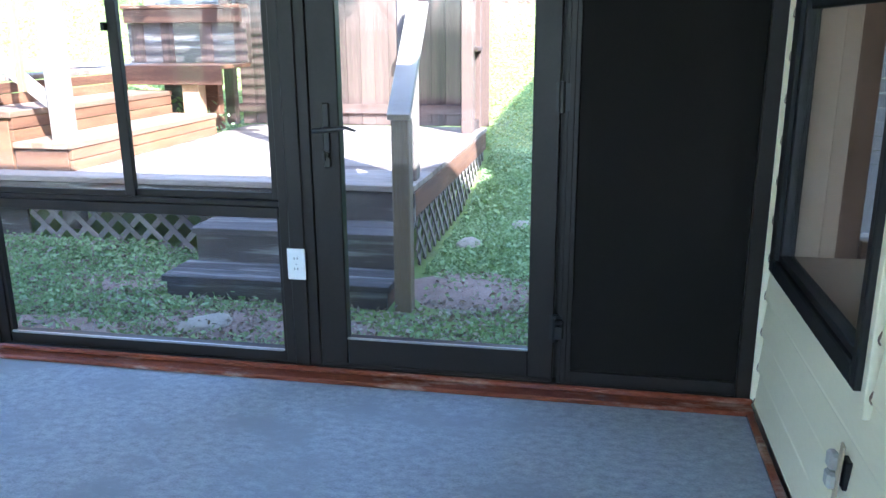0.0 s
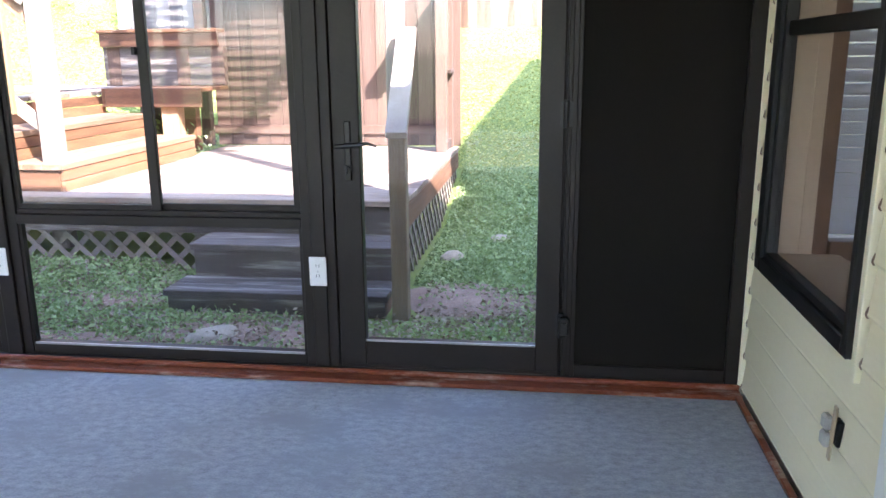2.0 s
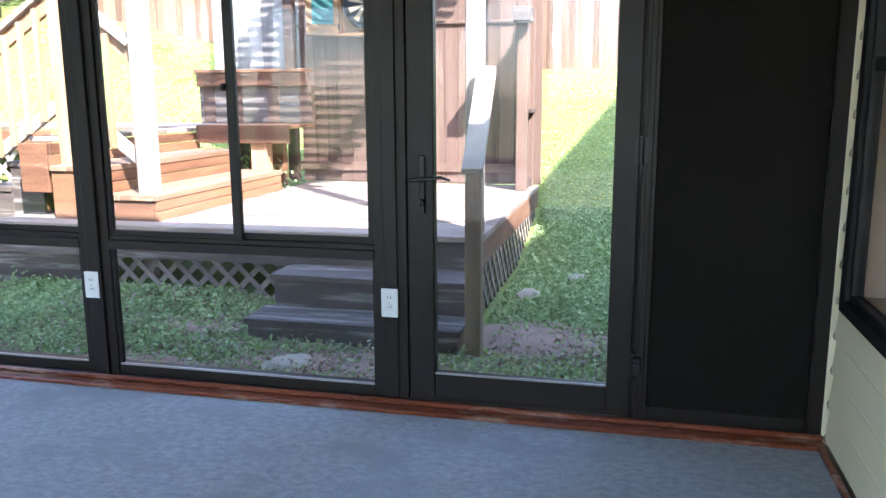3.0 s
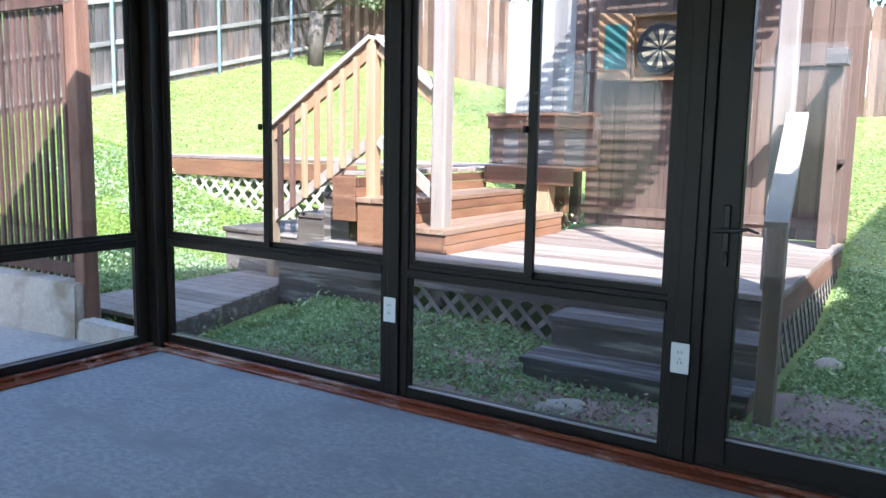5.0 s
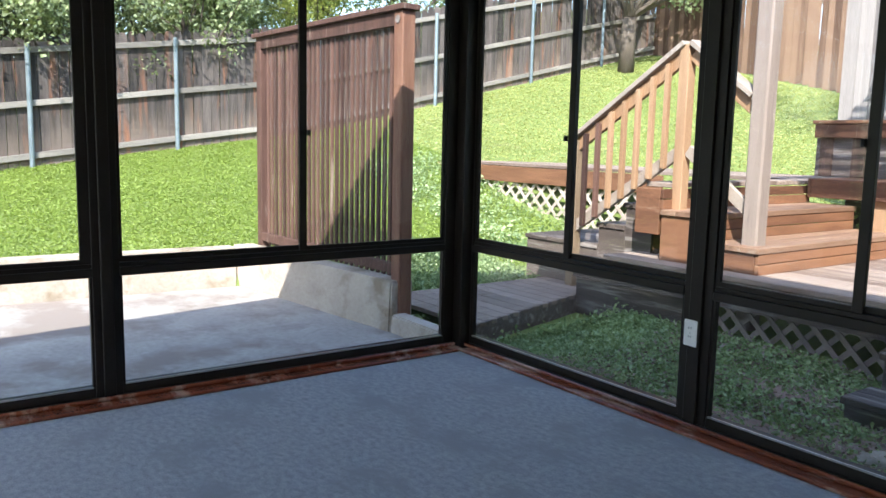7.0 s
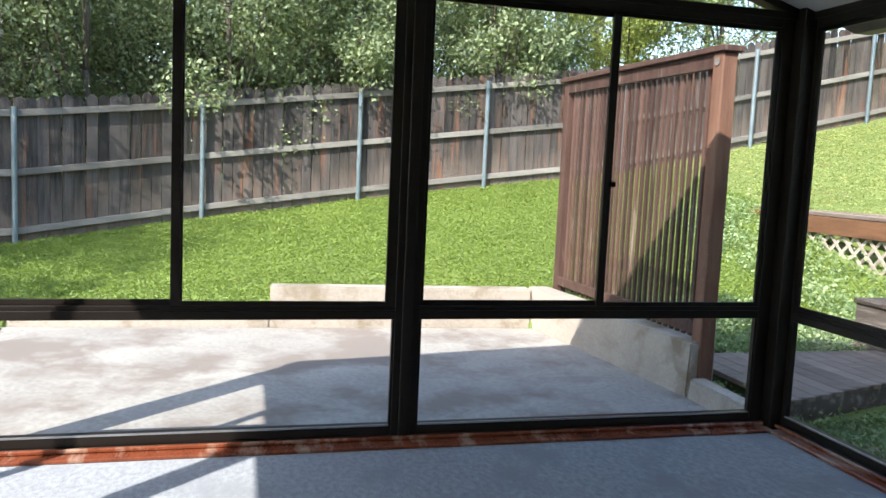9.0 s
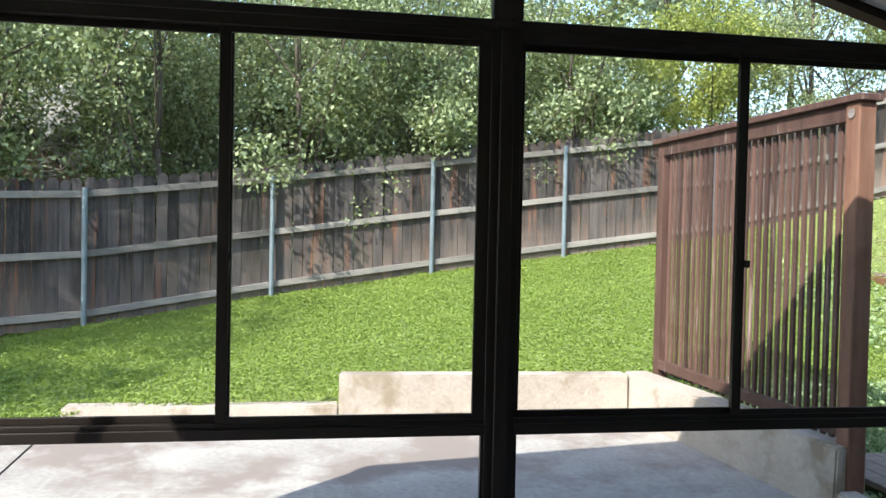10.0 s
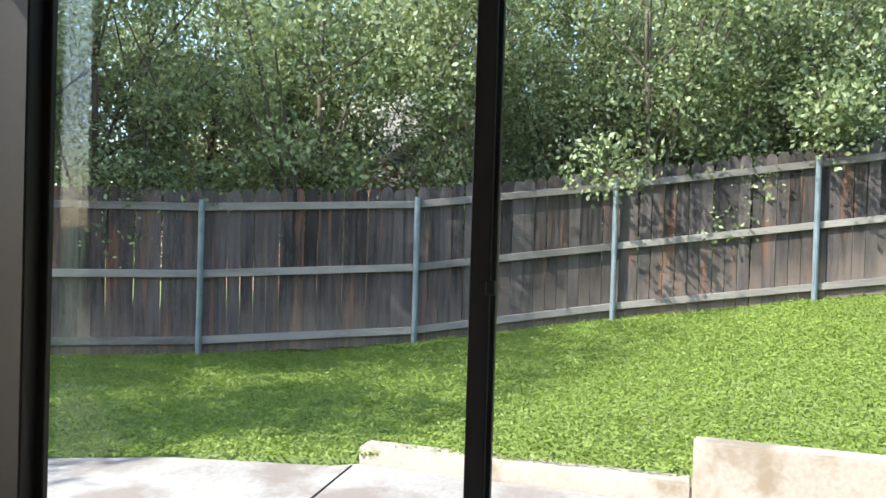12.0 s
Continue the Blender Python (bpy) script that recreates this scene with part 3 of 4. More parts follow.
# room behind the window
room = thing("wall_house", "beige painted room inside the house, seen through its window", "wall", "", "structure")
rm = bmesh.new()
RY = 0.36
add_box(rm, W + 0.16, 5.05, RY, RY + 0.12, 0, 2.4)
add_box(rm, 5.70, 8.0, RY, RY + 0.12, 0, 2.4)
add_box(rm, 5.05, 5.70, RY, RY + 0.12, 0, 0.52)
add_box(rm, 5.05, 5.70, RY, RY + 0.12, 2.0, 2.4)
add_box(rm, 8.0, 8.12, -D - 0.5, RY + 0.12, 0, 2.4)
# This wall keeps an unseen opening, added to let daylight into the room.
add_box(rm, W + 0.16, 8.0, -D - 0.62, -D - 0.5, 0, 0.7)
add_box(rm, W + 0.16, 6.3, -D - 0.62, -D - 0.5, 0.7, 2.2)
add_box(rm, 7.85, 8.0, -D - 0.62, -D - 0.5, 0.7, 2.2)
add_box(rm, W + 0.16, 8.0, -D - 0.62, -D - 0.5, 2.2, 2.4)
add_box(rm, W + 0.04, W + 0.16, 0.081, RY + 0.12, -0.1, 2.4)
part("room_walls", rm, beige_wall, room)
part("room_floor", box(W + 0.16, 8.0, -D - 0.5, RY, -0.1, 0.0, 0), brown_trim, room)
part("room_ceiling", box(W + 0.16, 8.12, -D - 0.62, RY + 0.12, 2.4, 2.5, 0), ceiling_mat, room)
tr = bmesh.new()
add_box(tr, 4.95, 5.05, RY - 0.035, RY + 0.01, 0.40, 2.06, 0.004)
add_box(tr, 5.70, 5.77, RY - 0.035, RY + 0.01, 0.40, 2.06, 0.004)
add_box(tr, 5.05, 5.70, RY - 0.06, RY + 0.01, 0.45, 0.53, 0.004)
part("window_trim", tr, brown_trim, room)
blind = thing("window_blind", "pale horizontal slat blind, lowered, in the house window", "blind")
for i in range(28):
    sl = box(5.057, 5.69, -0.025, 0.025, -0.001, 0.001, 0)
    part("slat", sl, blind_mat, blind, at=pose(0, RY + 0.022, 0.568 + i * 0.05, 64))
part("head_rail", box(5.057, 5.69, RY + 0.002, RY + 0.04, 1.965, 1.999), blind_mat, blind)

# the rest of the house, unseen: steep gable sized to shade the side lawn
house = thing("house", "single-storey house, its steep shingled gable unseen and sized for shade", "house")
part("gable_wall", prism([(W + 0.05, 2.501), (13.3, 2.501), (9.0, 6.7)], "y", RY, RY + 0.12), siding_mat, house)
part("side_wall", box(8.13, 13.3, RY, RY + 0.12, -0.1, 2.5, 0), siding_mat, house)
part("far_wall", box(13.2, 13.3, -D - 0.6, RY, -0.1, 2.5, 0), siding_mat, house)
for x0, z0, x1, z1 in ((W - 0.02, 2.52, 9.0, 6.85), (13.6, 2.4, 9.0, 6.85)):
    part("roof_slope", prism([(x0, z0), (x1, z1), (x1, z1 + 0.14), (x0, z0 + 0.14)], "y", -D - 0.9, RY + 0.4), roof_mat, house)

# Unseen wing, set to bound the strip of sky mirrored in the gable glass.
wing = thing("house_wing", "unseen brown brick wing that cuts off the sky mirrored in the glass", "house")
part("brick_wall", box(W + 0.03, W + 0.2, -8.05, -D - 0.64, -0.1, 4.55, 0), brick_far, wing)
part("end_wall", prism([(W + 0.2, -0.1), (6.3, -0.1), (6.3, 5.2), (W + 0.2, 4.55)], "y", -8.05, -7.9), brick_far, wing)
part("roof_slope", prism([(W - 0.1, 4.554), (6.3, 5.21), (6.3, 5.35), (W - 0.1, 4.694)], "y", -8.1, -D - 0.91), roof_mat, wing)

# Unseen block, added so that its shadow covers the grass beside the deck.
annex = thing("shade_annex", "unseen two-storey cream-sided block added to shade the side lawn", "house")
part("wall_block", box(6.8, 12.5, 0.49, 6.4, -0.2, 5.05, 0.01), siding_mat, annex)
part("roof_slab", prism([(6.6, 5.05), (9.65, 6.3), (12.7, 5.05), (12.7, 5.2), (9.65, 6.45), (6.6, 5.2)], "y", 0.49, 6.55), roof_mat, annex)

# white door on the house wall
wd = thing("door_2", "white painted house door with a glazed storm panel", "door", "", "structure")
dc = bmesh.new()
add_box(dc, W - 0.022, W + 0.10, DY0 - 0.085, DY0, 0.0, DZ1, 0.006)
add_box(dc, W - 0.022, W + 0.10, DY1, DY1 + 0.085, 0.0, DZ1, 0.006)
add_box(dc, W - 0.022, W + 0.10, DY1 + 0.085, DY0 - 0.085, DZ1 - 0.085, DZ1, 0.006)
part("casing", dc, white_paint, wd)
ds = bmesh.new()
add_box(ds, W - 0.014, W + 0.025, DY0 - 0.20, DY0 - 0.088, 0.03, 2.03, 0.006)
add_box(ds, W - 0.014, W + 0.025, DY1 + 0.088, DY1 + 0.20, 0.03, 2.03, 0.006)
add_box(ds, W - 0.014, W + 0.025, DY1 + 0.20, DY0 - 0.20, 0.03, 0.26, 0.006)
add_box(ds, W - 0.014, W + 0.025, DY1 + 0.20, DY0 - 0.20, 1.90, 2.03, 0.006)
part("door_leaf", ds, white_paint, wd)
md = bmesh.new()
for y0, y1, z0, z1 in ((DY0 - 0.225, DY0 - 0.2, 0.26, 1.9), (DY1 + 0.2, DY1 + 0.225, 0.26, 1.9), (DY1 + 0.225, DY0 - 0.225, 0.26, 0.285)):
    add_box(md, W - 0.022, W - 0.002, y0, y1, z0, z1, 0.004)
part("glazing_mould", md, white_paint, wd)
part("pane", box(W + 0.004, W + 0.010, DY1 + 0.2, DY0 - 0.2, 0.26, 1.9, 0), glass, wd)
part("inner_door", box(W + 0.09, W + 0.14, DY1 + 0.08, DY0 - 0.08, 0.0, 2.04, 0.004), brown_trim, wd, "dark inner door behind the glass")

# open outlet box on the siding
ob = thing("outlet_box", "uncovered steel outlet box hanging crooked in the siding", "outlet", at=(W, -0.995, 0.325))
part("box_body", box(-0.006, 0.03, -0.010, 0.030, -0.036, 0.032, 0.003), gasket, ob)
st = box(-0.018, -0.012, -0.010, 0.010, -0.078, 0.078, 0.002)
st.transform(Matrix.Rotation(radians(7), 4, "X"))
part("strap", st, tan_strap, ob, "tan mounting strap")
for zc in (0.022, -0.024):
    part("receptacle", box(-0.034, -0.012, 0.004, 0.040, zc - 0.020, zc + 0.020, 0.006), receptacle_mat, ob, "grey receptacle face pulled forward")

lt = thing("door_latch", "small black spring latch on the door jamb", "latch", at=(4.007, -0.0165, 0.251))
part("latch_block", box(-0.018, 0.018, -0.028, 0.0, -0.035, 0.035, 0.006), black_iron, lt)
part("latch_pin", cyl((0, -0.030, 0.012), (0, -0.042, 0.012), 0.009, 0.009, 10), black_iron, lt)


# ---- the yard ----
PATIO = ((-0.048, 0.02), (-0.88, 0.04), (-3.07, -0.24), (-3.25, -4.64), (-3.15, -4.78), (-2.95, -5.8), (-2.6, -6.6), (-1.9, -8.0), (-1.9, -12.0), (4.6, -12.0), (4.6, -4.45), (-0.048, -4.45))


def inside(poly, x, y):
    odd = False
    for i, (x0, y0) in enumerate(poly):
        x1, y1 = poly[i - 1]
        if (y0 > y) != (y1 > y) and x < (x1 - x0) * (y - y0) / (y1 - y0) + x0:
            odd = not odd
    return odd


def graded(lo, hi, step, reach):
    inner = list(np.arange(lo, hi + step / 2, step))
    out, d, a, b = [], step, lo, hi
    left, right = [], []
    while b < reach:
        d *= 1.5
        a, b = a - d, b + d
        left.append(a)
        right.append(b)
    return left[::-1] + inner + right


gx, gy = graded(-14, 8, 0.25, 600), graded(-12, 14, 0.25, 600)
verts, faces = [], []
for y in gy:
    for x in gx:
        h = ground_height(x, y) + 0.02 * noise.noise((x * 0.9, y * 0.9, 0.3))
        if inside(PATIO, x, y) or inside(PATIO, x + 0.17, y) or inside(PATIO, x, y - 0.14):
            h = -0.30
        if -0.3 < x < 8.4 and -5.3 < y < 0.16:
            h = -0.35
        verts.append((x, y, h))
nx = len(gx)
for j in range(len(gy) - 1):
    for i in range(nx - 1):
        k = j * nx + i
        faces.append((k, k + 1, k + nx + 1, k + nx))
gm = bpy.data.meshes.new("ground")
gm.from_pydata(verts, [], faces)
gm.materials.append(soil)
gm.shade_smooth()
tagged(new("ground", gm), "uneven lawn rising toward the fences", "lawn", "", "structure")

patio = thing("patio", "stained grey concrete patio slab with a cut joint", "patio", "", "structure")
part("slab", prism(PATIO, "z", -0.28, -0.10), concrete, patio)
part("joint", beam((-3.2, -4.66, -0.0985), (-0.1, -4.50, -0.0985), 0.012, 0.004, bevel=0), gasket, patio)

curb = thing("curb", "low cream concrete retaining curb round the patio", "curb", "", "structure")


def curb_run(p, q, z1, t=0.20, batter=0.02):
    p, q = Vector((*p, 0)), Vector((*q, 0))
    d = (q - p).normalized()
    n = Vector((-d.y, d.x, 0))
    bm = bmesh.new()
    lo = [p, q, q - n * t, p - n * t]
    hi = [p - n * batter, q - n * batter, q - n * t, p - n * t]
    v = [bm.verts.new((c.x, c.y, -0.3)) for c in lo] + [bm.verts.new((c.x, c.y, z1)) for c in hi]
    for f in ((3, 2, 1, 0), (4, 5, 6, 7), (0, 1, 5, 4), (1, 2, 6, 5), (2, 3, 7, 6), (3, 0, 4, 7)):
        bm.faces.new([v[i] for i in f])
    bmesh.ops.recalc_face_normals(bm, faces=bm.faces)
    bmesh.ops.bevel(bm, geom=list(bm.edges), offset=0.012, segments=2, affect="EDGES")
    return bm


part("curb_side", curb_run((-0.88, 0.01), (-3.25, -0.25), 0.262, 0.22), curb_mat, curb)
part("curb_ledge", curb_run((-0.08, -0.01), (-0.878, 0.01), 0.03, 0.14), curb_mat, curb)
part("curb_high", curb_run((-3.11, -0.24), (-3.20, -2.58), 0.25), curb_mat, curb)
part("curb_low", curb_run((-3.20, -2.582), (-3.25, -4.64), 0.012), curb_mat, curb)

# slatted privacy screen
TA = 182.6
screen = thing("privacy_screen", "reddish weathered slatted wooden screen on the curb", "screen", at=(-0.885, 0.146, 0.0), turn=TA)
LEN = 2.275
pb = box(-0.01, 0.10, -0.055, 0.055, 0.0, 2.14, 0.008)
part("end_post", pb, screen_post, screen, "thick square end post with a dark knot")
part("end_post", box(LEN - 0.045, LEN + 0.045, -0.045, 0.045, 0.10, 2.14, 0.006), trellis_mat, screen)
part("knot", cyl((0.045, 0.061, 2.08), (0.045, 0.064, 2.08), 0.028, 0.026, 14), dark_step, screen)
part("top_cap", box(-0.035, LEN + 0.09, -0.075, 0.075, 2.14, 2.18, 0.005), trellis_mat, screen)
part("top_rail", box(0.07, LEN - 0.045, 0.011, 0.045, 2.04, 2.138, 0.004), trellis_mat, screen)
part("bottom_rail", box(0.07, LEN - 0.045, 0.011, 0.045, 0.30, 0.38, 0.004), trellis_mat, screen)
slat_me = finish("slat", box(-0.0175, 0.0175, -0.010, 0.010, 0.27, 2.138, 0.002), trellis_mat)
NS = 28
for i in range(NS):
    part("slat", slat_me, trellis_mat, screen, at=pose(0.12 + (LEN - 0.23) * i / (NS - 1), 0.0, 0, 0, 0, random.uniform(-3, 3)))

# ---- lower deck with its front steps ----
DZ = 0.385
deck = thing("deck", "weathered brown plank deck with grey lattice skirting", "deck", "", "structure")
n = 0
y = 1.82
while y < 4.86:
    x0 = -0.9 if y < 2.0 else 0.66
    x0 = -0.55 if y < 2.12 else x0
    part("plank", box(x0 + random.uniform(-0.004, 0.004), 3.06, 0, 0.136, -0.038, 0.0, 0.004), deck_mat, deck, at=Matrix.Translation((0, y, DZ + random.uniform(-0.002, 0.002))))
    y += 0.142
part("fascia", box(-0.9, 3.06, 1.84, 1.878, DZ - 0.23, DZ - 0.042, 0.004), dark_step, deck)
part("fascia", box(3.022, 3.06, 1.88, 4.86, DZ - 0.20, DZ - 0.042, 0.004), red_wood, deck, "red-stained side board")


def lattice(parent, p, q, z0, z1, material, gap=0.11, w=0.036, t=0.008, name="lattice_strip"):
    """Crossed diagonal strips between two points on plan."""
    p, q = Vector((*p, 0)), Vector((*q, 0))
    L, H = (q - p).length, z1 - z0
    d = (q - p).normalized()
    nrm = Vector((-d.y, d.x, 0))
    step = gap * math.sqrt(2)
    for sgn in (1, -1):
        c = -H if sgn > 0 else 0.0
        end = L if sgn > 0 else L + H
        c += step * 0.5
        while c < end:
            pts = []
            for v in (0.0, H):
                u = c + v if sgn > 0 else c - v
                pts.append((u, v))
            (u0, v0), (u1, v1) = pts
            def clip(u, v):
                if u < 0:
                    v, u = v + (0 - u) * sgn, 0
                if u > L:
                    v, u = v + (L - u) * sgn, L
                return u, v
            (u0, v0), (u1, v1) = clip(u0, v0), clip(u1, v1)
            if abs(u1 - u0) > 0.05:
                off = nrm * (t * 0.55 * sgn)
                a = p + d * u0 + off + Vector((0, 0, z0 + v0))
                b = p + d * u1 + off + Vector((0, 0, z0 + v1))
                part(name, beam(a, b, t, w, up=(0, 0, 1), bevel=0), material, parent)
            c += step


lattice(deck, (0.42, 1.90), (1.78, 1.90), -0.10, DZ - 0.20, lattice_dark)
part("skirt_board", box(-0.9, 0.40, 1.885, 1.91, -0.16, DZ - 0.235, 0.004), dark_step, deck)
lattice(deck, (3.045, 1.95), (3.045, 4.8), -0.14, DZ - 0.19, lattice_dark)

steps = thing("deck_steps", "two dark weathered wooden steps up to the deck", "steps", "", "structure")
for nme, y0, y1, zt, zb, xa in (("lower", 1.20, 1.52, -0.03, -0.22, 1.76), ("upper", 1.50, 1.84, 0.173, -0.03, 1.80)):
    for k in range(2):
        ya = y0 - 0.02 + k * 0.168
        part("tread", box(xa, 3.07, ya, ya + 0.163, zt - 0.038, zt, 0.005), dark_step, steps)
    part("riser", box(xa + 0.02, 3.05, y0, y0 + 0.03, zb - 0.02, zt - 0.04, 0.003), dark_step, steps)
    part("stringer", box(xa + 0.02, xa + 0.055, y0 + 0.03, y1, -0.24, zt - 0.04, 0.003), dark_step, steps)
    part("stringer", box(3.015, 3.05, y0 + 0.03, y1, -0.24, zt - 0.04, 0.003), red_wood, steps)

hr = thing("handrail", "square-post wooden handrail beside the deck steps", "handrail", "")
part("post", box(3.095, 3.185, 1.195, 1.285, -0.24, 0.845, 0.006), post_wood, hr, "tan square post")
part("rail_cap", beam((3.145, 1.16, 0.855), (3.075, 1.95, 1.415), 0.115, 0.04), rail_wood, hr, "pale weathered sloping cap board")
part("under_rail", beam((3.14, 1.24, 0.83), (3.08, 1.98, 1.355), 0.036, 0.09), rail_wood, hr)

# side railing of the deck
sr = thing("side_railing", "brown post-and-panel railing on the deck edge", "railing", "")
part("tall_post", box(2.90, 3.00, 4.40, 4.50, DZ, 2.9, 0.006), wall_board, sr)
part("end_post", box(2.92, 3.01, 4.82, 4.91, DZ, 2.05, 0.006), wall_board, sr)
part("cap", box(2.89, 3.03, 4.505, 4.815, 1.10, 1.14, 0.005), wall_board, sr)
part("upper_beam", box(2.89, 3.05, 4.16, 4.395, 1.90, 2.02, 0.005), dark_step, sr)
for i in range(3):
    part("board", box(2.945, 2.965, 4.505 + i * 0.104, 4.505 + i * 0.104 + 0.10, DZ + 0.10, 2.0, 0.003), wall_board, sr)
part("bottom_rail", box(2.92, 3.0, 4.505, 4.815, DZ + 0.01, DZ + 0.09, 0.003), wall_board, sr)

# privacy wall behind the deck
pw = thing("privacy_wall", "tall board wall behind the deck, brown and silvery grey", "board wall", "", "structure")
x = -0.44
board_me = finish("board", box(0, 0.138, 0, 0.022, 0, 1.0, 0.002), wall_board)
grey_me = finish("board", box(0, 0.138, 0, 0.022, 0, 1.0, 0.002), grey_board)
while x < 3.0:
    grey = x < 0.45
    zb, zt = (1.0, 2.735) if grey else (DZ, 3.35)
    ob_ = part("board", grey_me if grey else board_me, wall_board, pw, at=pose(x, 4.98 + random.uniform(0, 0.006), zb) @ Matrix.Diagonal((1, 1, zt - zb, 1)))
    x += 0.1405
for z, high in ((0.50, 0.09), (1.96, 0.03)):
    part("wall_rail", box(0.45, 3.0, 4.955, 4.978, z, z + high, 0.003), wall_board, pw)
part("wall_post", box(0.42, 0.52, 4.86, 4.96, DZ, 3.3, 0.006), wall_board, pw)

# pergola slats that stripe the wall with sun
pg = thing("pergola", "whitewashed pergola posts carrying slats over the deck", "pergola", "")
part("post", box(0.50, 0.625, 2.085, 2.21, DZ - 0.6, 3.35, 0.012), white_post, pg, "whitewashed square post with a dark knot")
part("post", box(2.93, 3.04, 1.99, 2.10, DZ, 3.35, 0.010), white_post, pg)
part("main_beam", box(0.3, 3.1, 2.16, 2.20, 3.16, 3.35, 0.004), wall_board, pg)
part("main_beam", box(0.3, 3.1, 4.82, 4.86, 3.16, 3.35, 0.004), wall_board, pg)
for xx in (1.25, 2.0, 2.95):
    part("side_beam", box(xx - 0.02, xx + 0.02, 2.1, 4.86, 3.36, 3.50, 0.004), wall_board, pg)
for i in range(33):
    yy = 2.26 + i * 0.078
    part("slat", box(1.09 + 0.03 * (i % 2), 3.22 + 0.02 * (i % 3), yy, yy + 0.042, 3.51, 3.53, 0.002), wall_board, pg)

# ---- upper deck, its steps and railings ----
UZ = 0.975
ud = thing("upper_deck", "raised reddish deck with lattice skirting and steps", "deck", "", "structure")
y = 2.14
while y < 5.3:
    x0, x1 = (-0.42, -0.16) if y < 4.15 else (-6.4, 0.45)
    part("plank", box(x0, x1, 0, 0.136, -0.038, 0, 0.004), deck_mat, ud, at=Matrix.Translation((0, y, UZ + random.uniform(-0.002, 0.002))))
    y += 0.142
part("fascia", box(-6.4, -1.9, 4.14, 4.178, UZ - 0.25, UZ - 0.042, 0.004), red_wood, ud)
# Dark board added behind the seat for the shade under the bench.
part("skirt_board", box(-0.10, 0.44, 4.62, 4.65, -0.1, UZ - 0.045, 0.003), dark_step, ud)
part("fascia", box(-6.42, -6.38, 4.2, 5.4, UZ - 0.25, UZ - 0.042, 0.004), red_wood, ud)
lattice(ud, (-6.35, 4.19), (-1.9, 4.19), 0.12, UZ - 0.25, lattice_mat, 0.145, 0.042)
for xa, xb, zt, zb in ((0.28, 0.72, 0.575, DZ), (-0.14, 0.30, 0.775, 0.575), (-0.40, -0.12, UZ, 0.775)):
    zm = (zb + zt - 0.045) / 2
    part("riser", box(xb - 0.04, xb - 0.01, 2.0, 4.05, zb + 0.001, zm - 0.003, 0.003), red_wood, ud)
    part("riser", box(xb - 0.04, xb - 0.012, 2.0, 4.05, zm + 0.003, zt - 0.045, 0.003), red_wood, ud)
    if zt < UZ:
        for k in range(3):
            w = (xb - xa) / 3
            part("tread", box(xa + k * w, xa + (k + 1) * w - 0.005, 1.98, 4.07, zt - 0.042, zt, 0.004), tread_wood, ud)
    part("step_side", box(xa, xb - 0.045, 2.0, 2.03, zb - 0.2, zt - 0.045, 0.003), red_wood, ud)
# steps falling to the boardwalk on the other side
for k, (xa, xb, zt) in enumerate(((-0.72, -0.42, 0.78), (-1.02, -0.70, 0.585), (-1.95, -1.0, 0.39))):
    for j in range(3):
        w = (xb - xa) / 3
        part("tread", box(xa + j * w, xa + (j + 1) * w - 0.005, 2.22, 4.1, zt - 0.042, zt, 0.004), dark_step, ud)
    part("riser", box(xa + 0.02, xa + 0.05, 2.27, 4.1, zt - 0.42, zt - 0.045, 0.003), red_wood, ud)
    part("step_side", box(xa + 0.02, xb, 2.235, 2.265, -0.3, zt - 0.045, 0.003), dark_step, ud)


def stair_rail(name, label, a, b, n_bal, low_post, drop):
    r = thing(name, label, "railing", "railings of the upper deck")
    a, b = Vector(a), Vector(b)
    part("rail_cap", beam(a + Vector((0, 0, 0.0)), b, 0.13, 0.04), rail_wood, r, "pale weathered cap board")
    dz = Vector((0, 0, -0.085))
    part("under_rail", beam(a + dz, b + dz, 0.04, 0.10), gold_wood, r)
    lo = Vector((0, 0, -drop))
    part("bottom_rail", beam(a + lo, b + lo, 0.04, 0.09), rail_wood, r)
    for i in range(n_bal):
        f = (i + 1) / (n_bal + 1)
        p = a.lerp(b, f)
        # Lower balusters get the dark wood, standing in for the shadow across them.
        part("baluster", box(p.x - 0.02, p.x + 0.02, p.y - 0.062, p.y - 0.022, p.z - drop - 0.06, p.z - 0.06, 0.003), gold_wood if i < 5 else trellis_mat, r)
    if low_post:
        part("low_post", box(b.x - 0.045, b.x + 0.045, b.y - 0.045, b.y + 0.045, low_post, b.z - 0.03, 0.006), post_wood, r)
    return r


r1 = stair_rail("stair_railing", "cedar stair railing with square balusters down to the boardwalk", (-0.10, 2.15, 2.03), (-1.22, 2.15, 1.32), 7, -0.32, 0.80)
part("newel_post", box(-0.145, -0.055, 2.105, 2.195, 0.30, 2.02, 0.006), gold_wood, r1, "sunlit golden newel post")
r2 = stair_rail("stair_railing", "short cedar railing down to the lower deck", (-0.04, 2.15, 2.03), (0.50, 2.15, 1.62), 2, 0, 0.80)

bench = thing("bench", "reddish built-in wooden bench with a raised back", "bench")
for k in range(3):
    part("seat_board", box(-0.08, 0.84, 4.00 + k * 0.2, 4.195 + k * 0.2, 0.965, 1.0, 0.004), red_wood, bench)
part("seat_apron", box(-0.08, 0.84, 3.965, 3.998, 0.83, 0.998, 0.004), red_wood, bench)
part("seat_apron", box(-0.112, -0.082, 3.965, 4.6, 0.83, 0.998, 0.004), red_wood, bench)
part("back_cap", box(-0.42, 0.80, 4.50, 4.70, 1.50, 1.535, 0.005), red_wood, bench)
part("back_apron", box(-0.40, 0.80, 4.515, 4.55, 1.37, 1.498, 0.004), red_wood, bench)
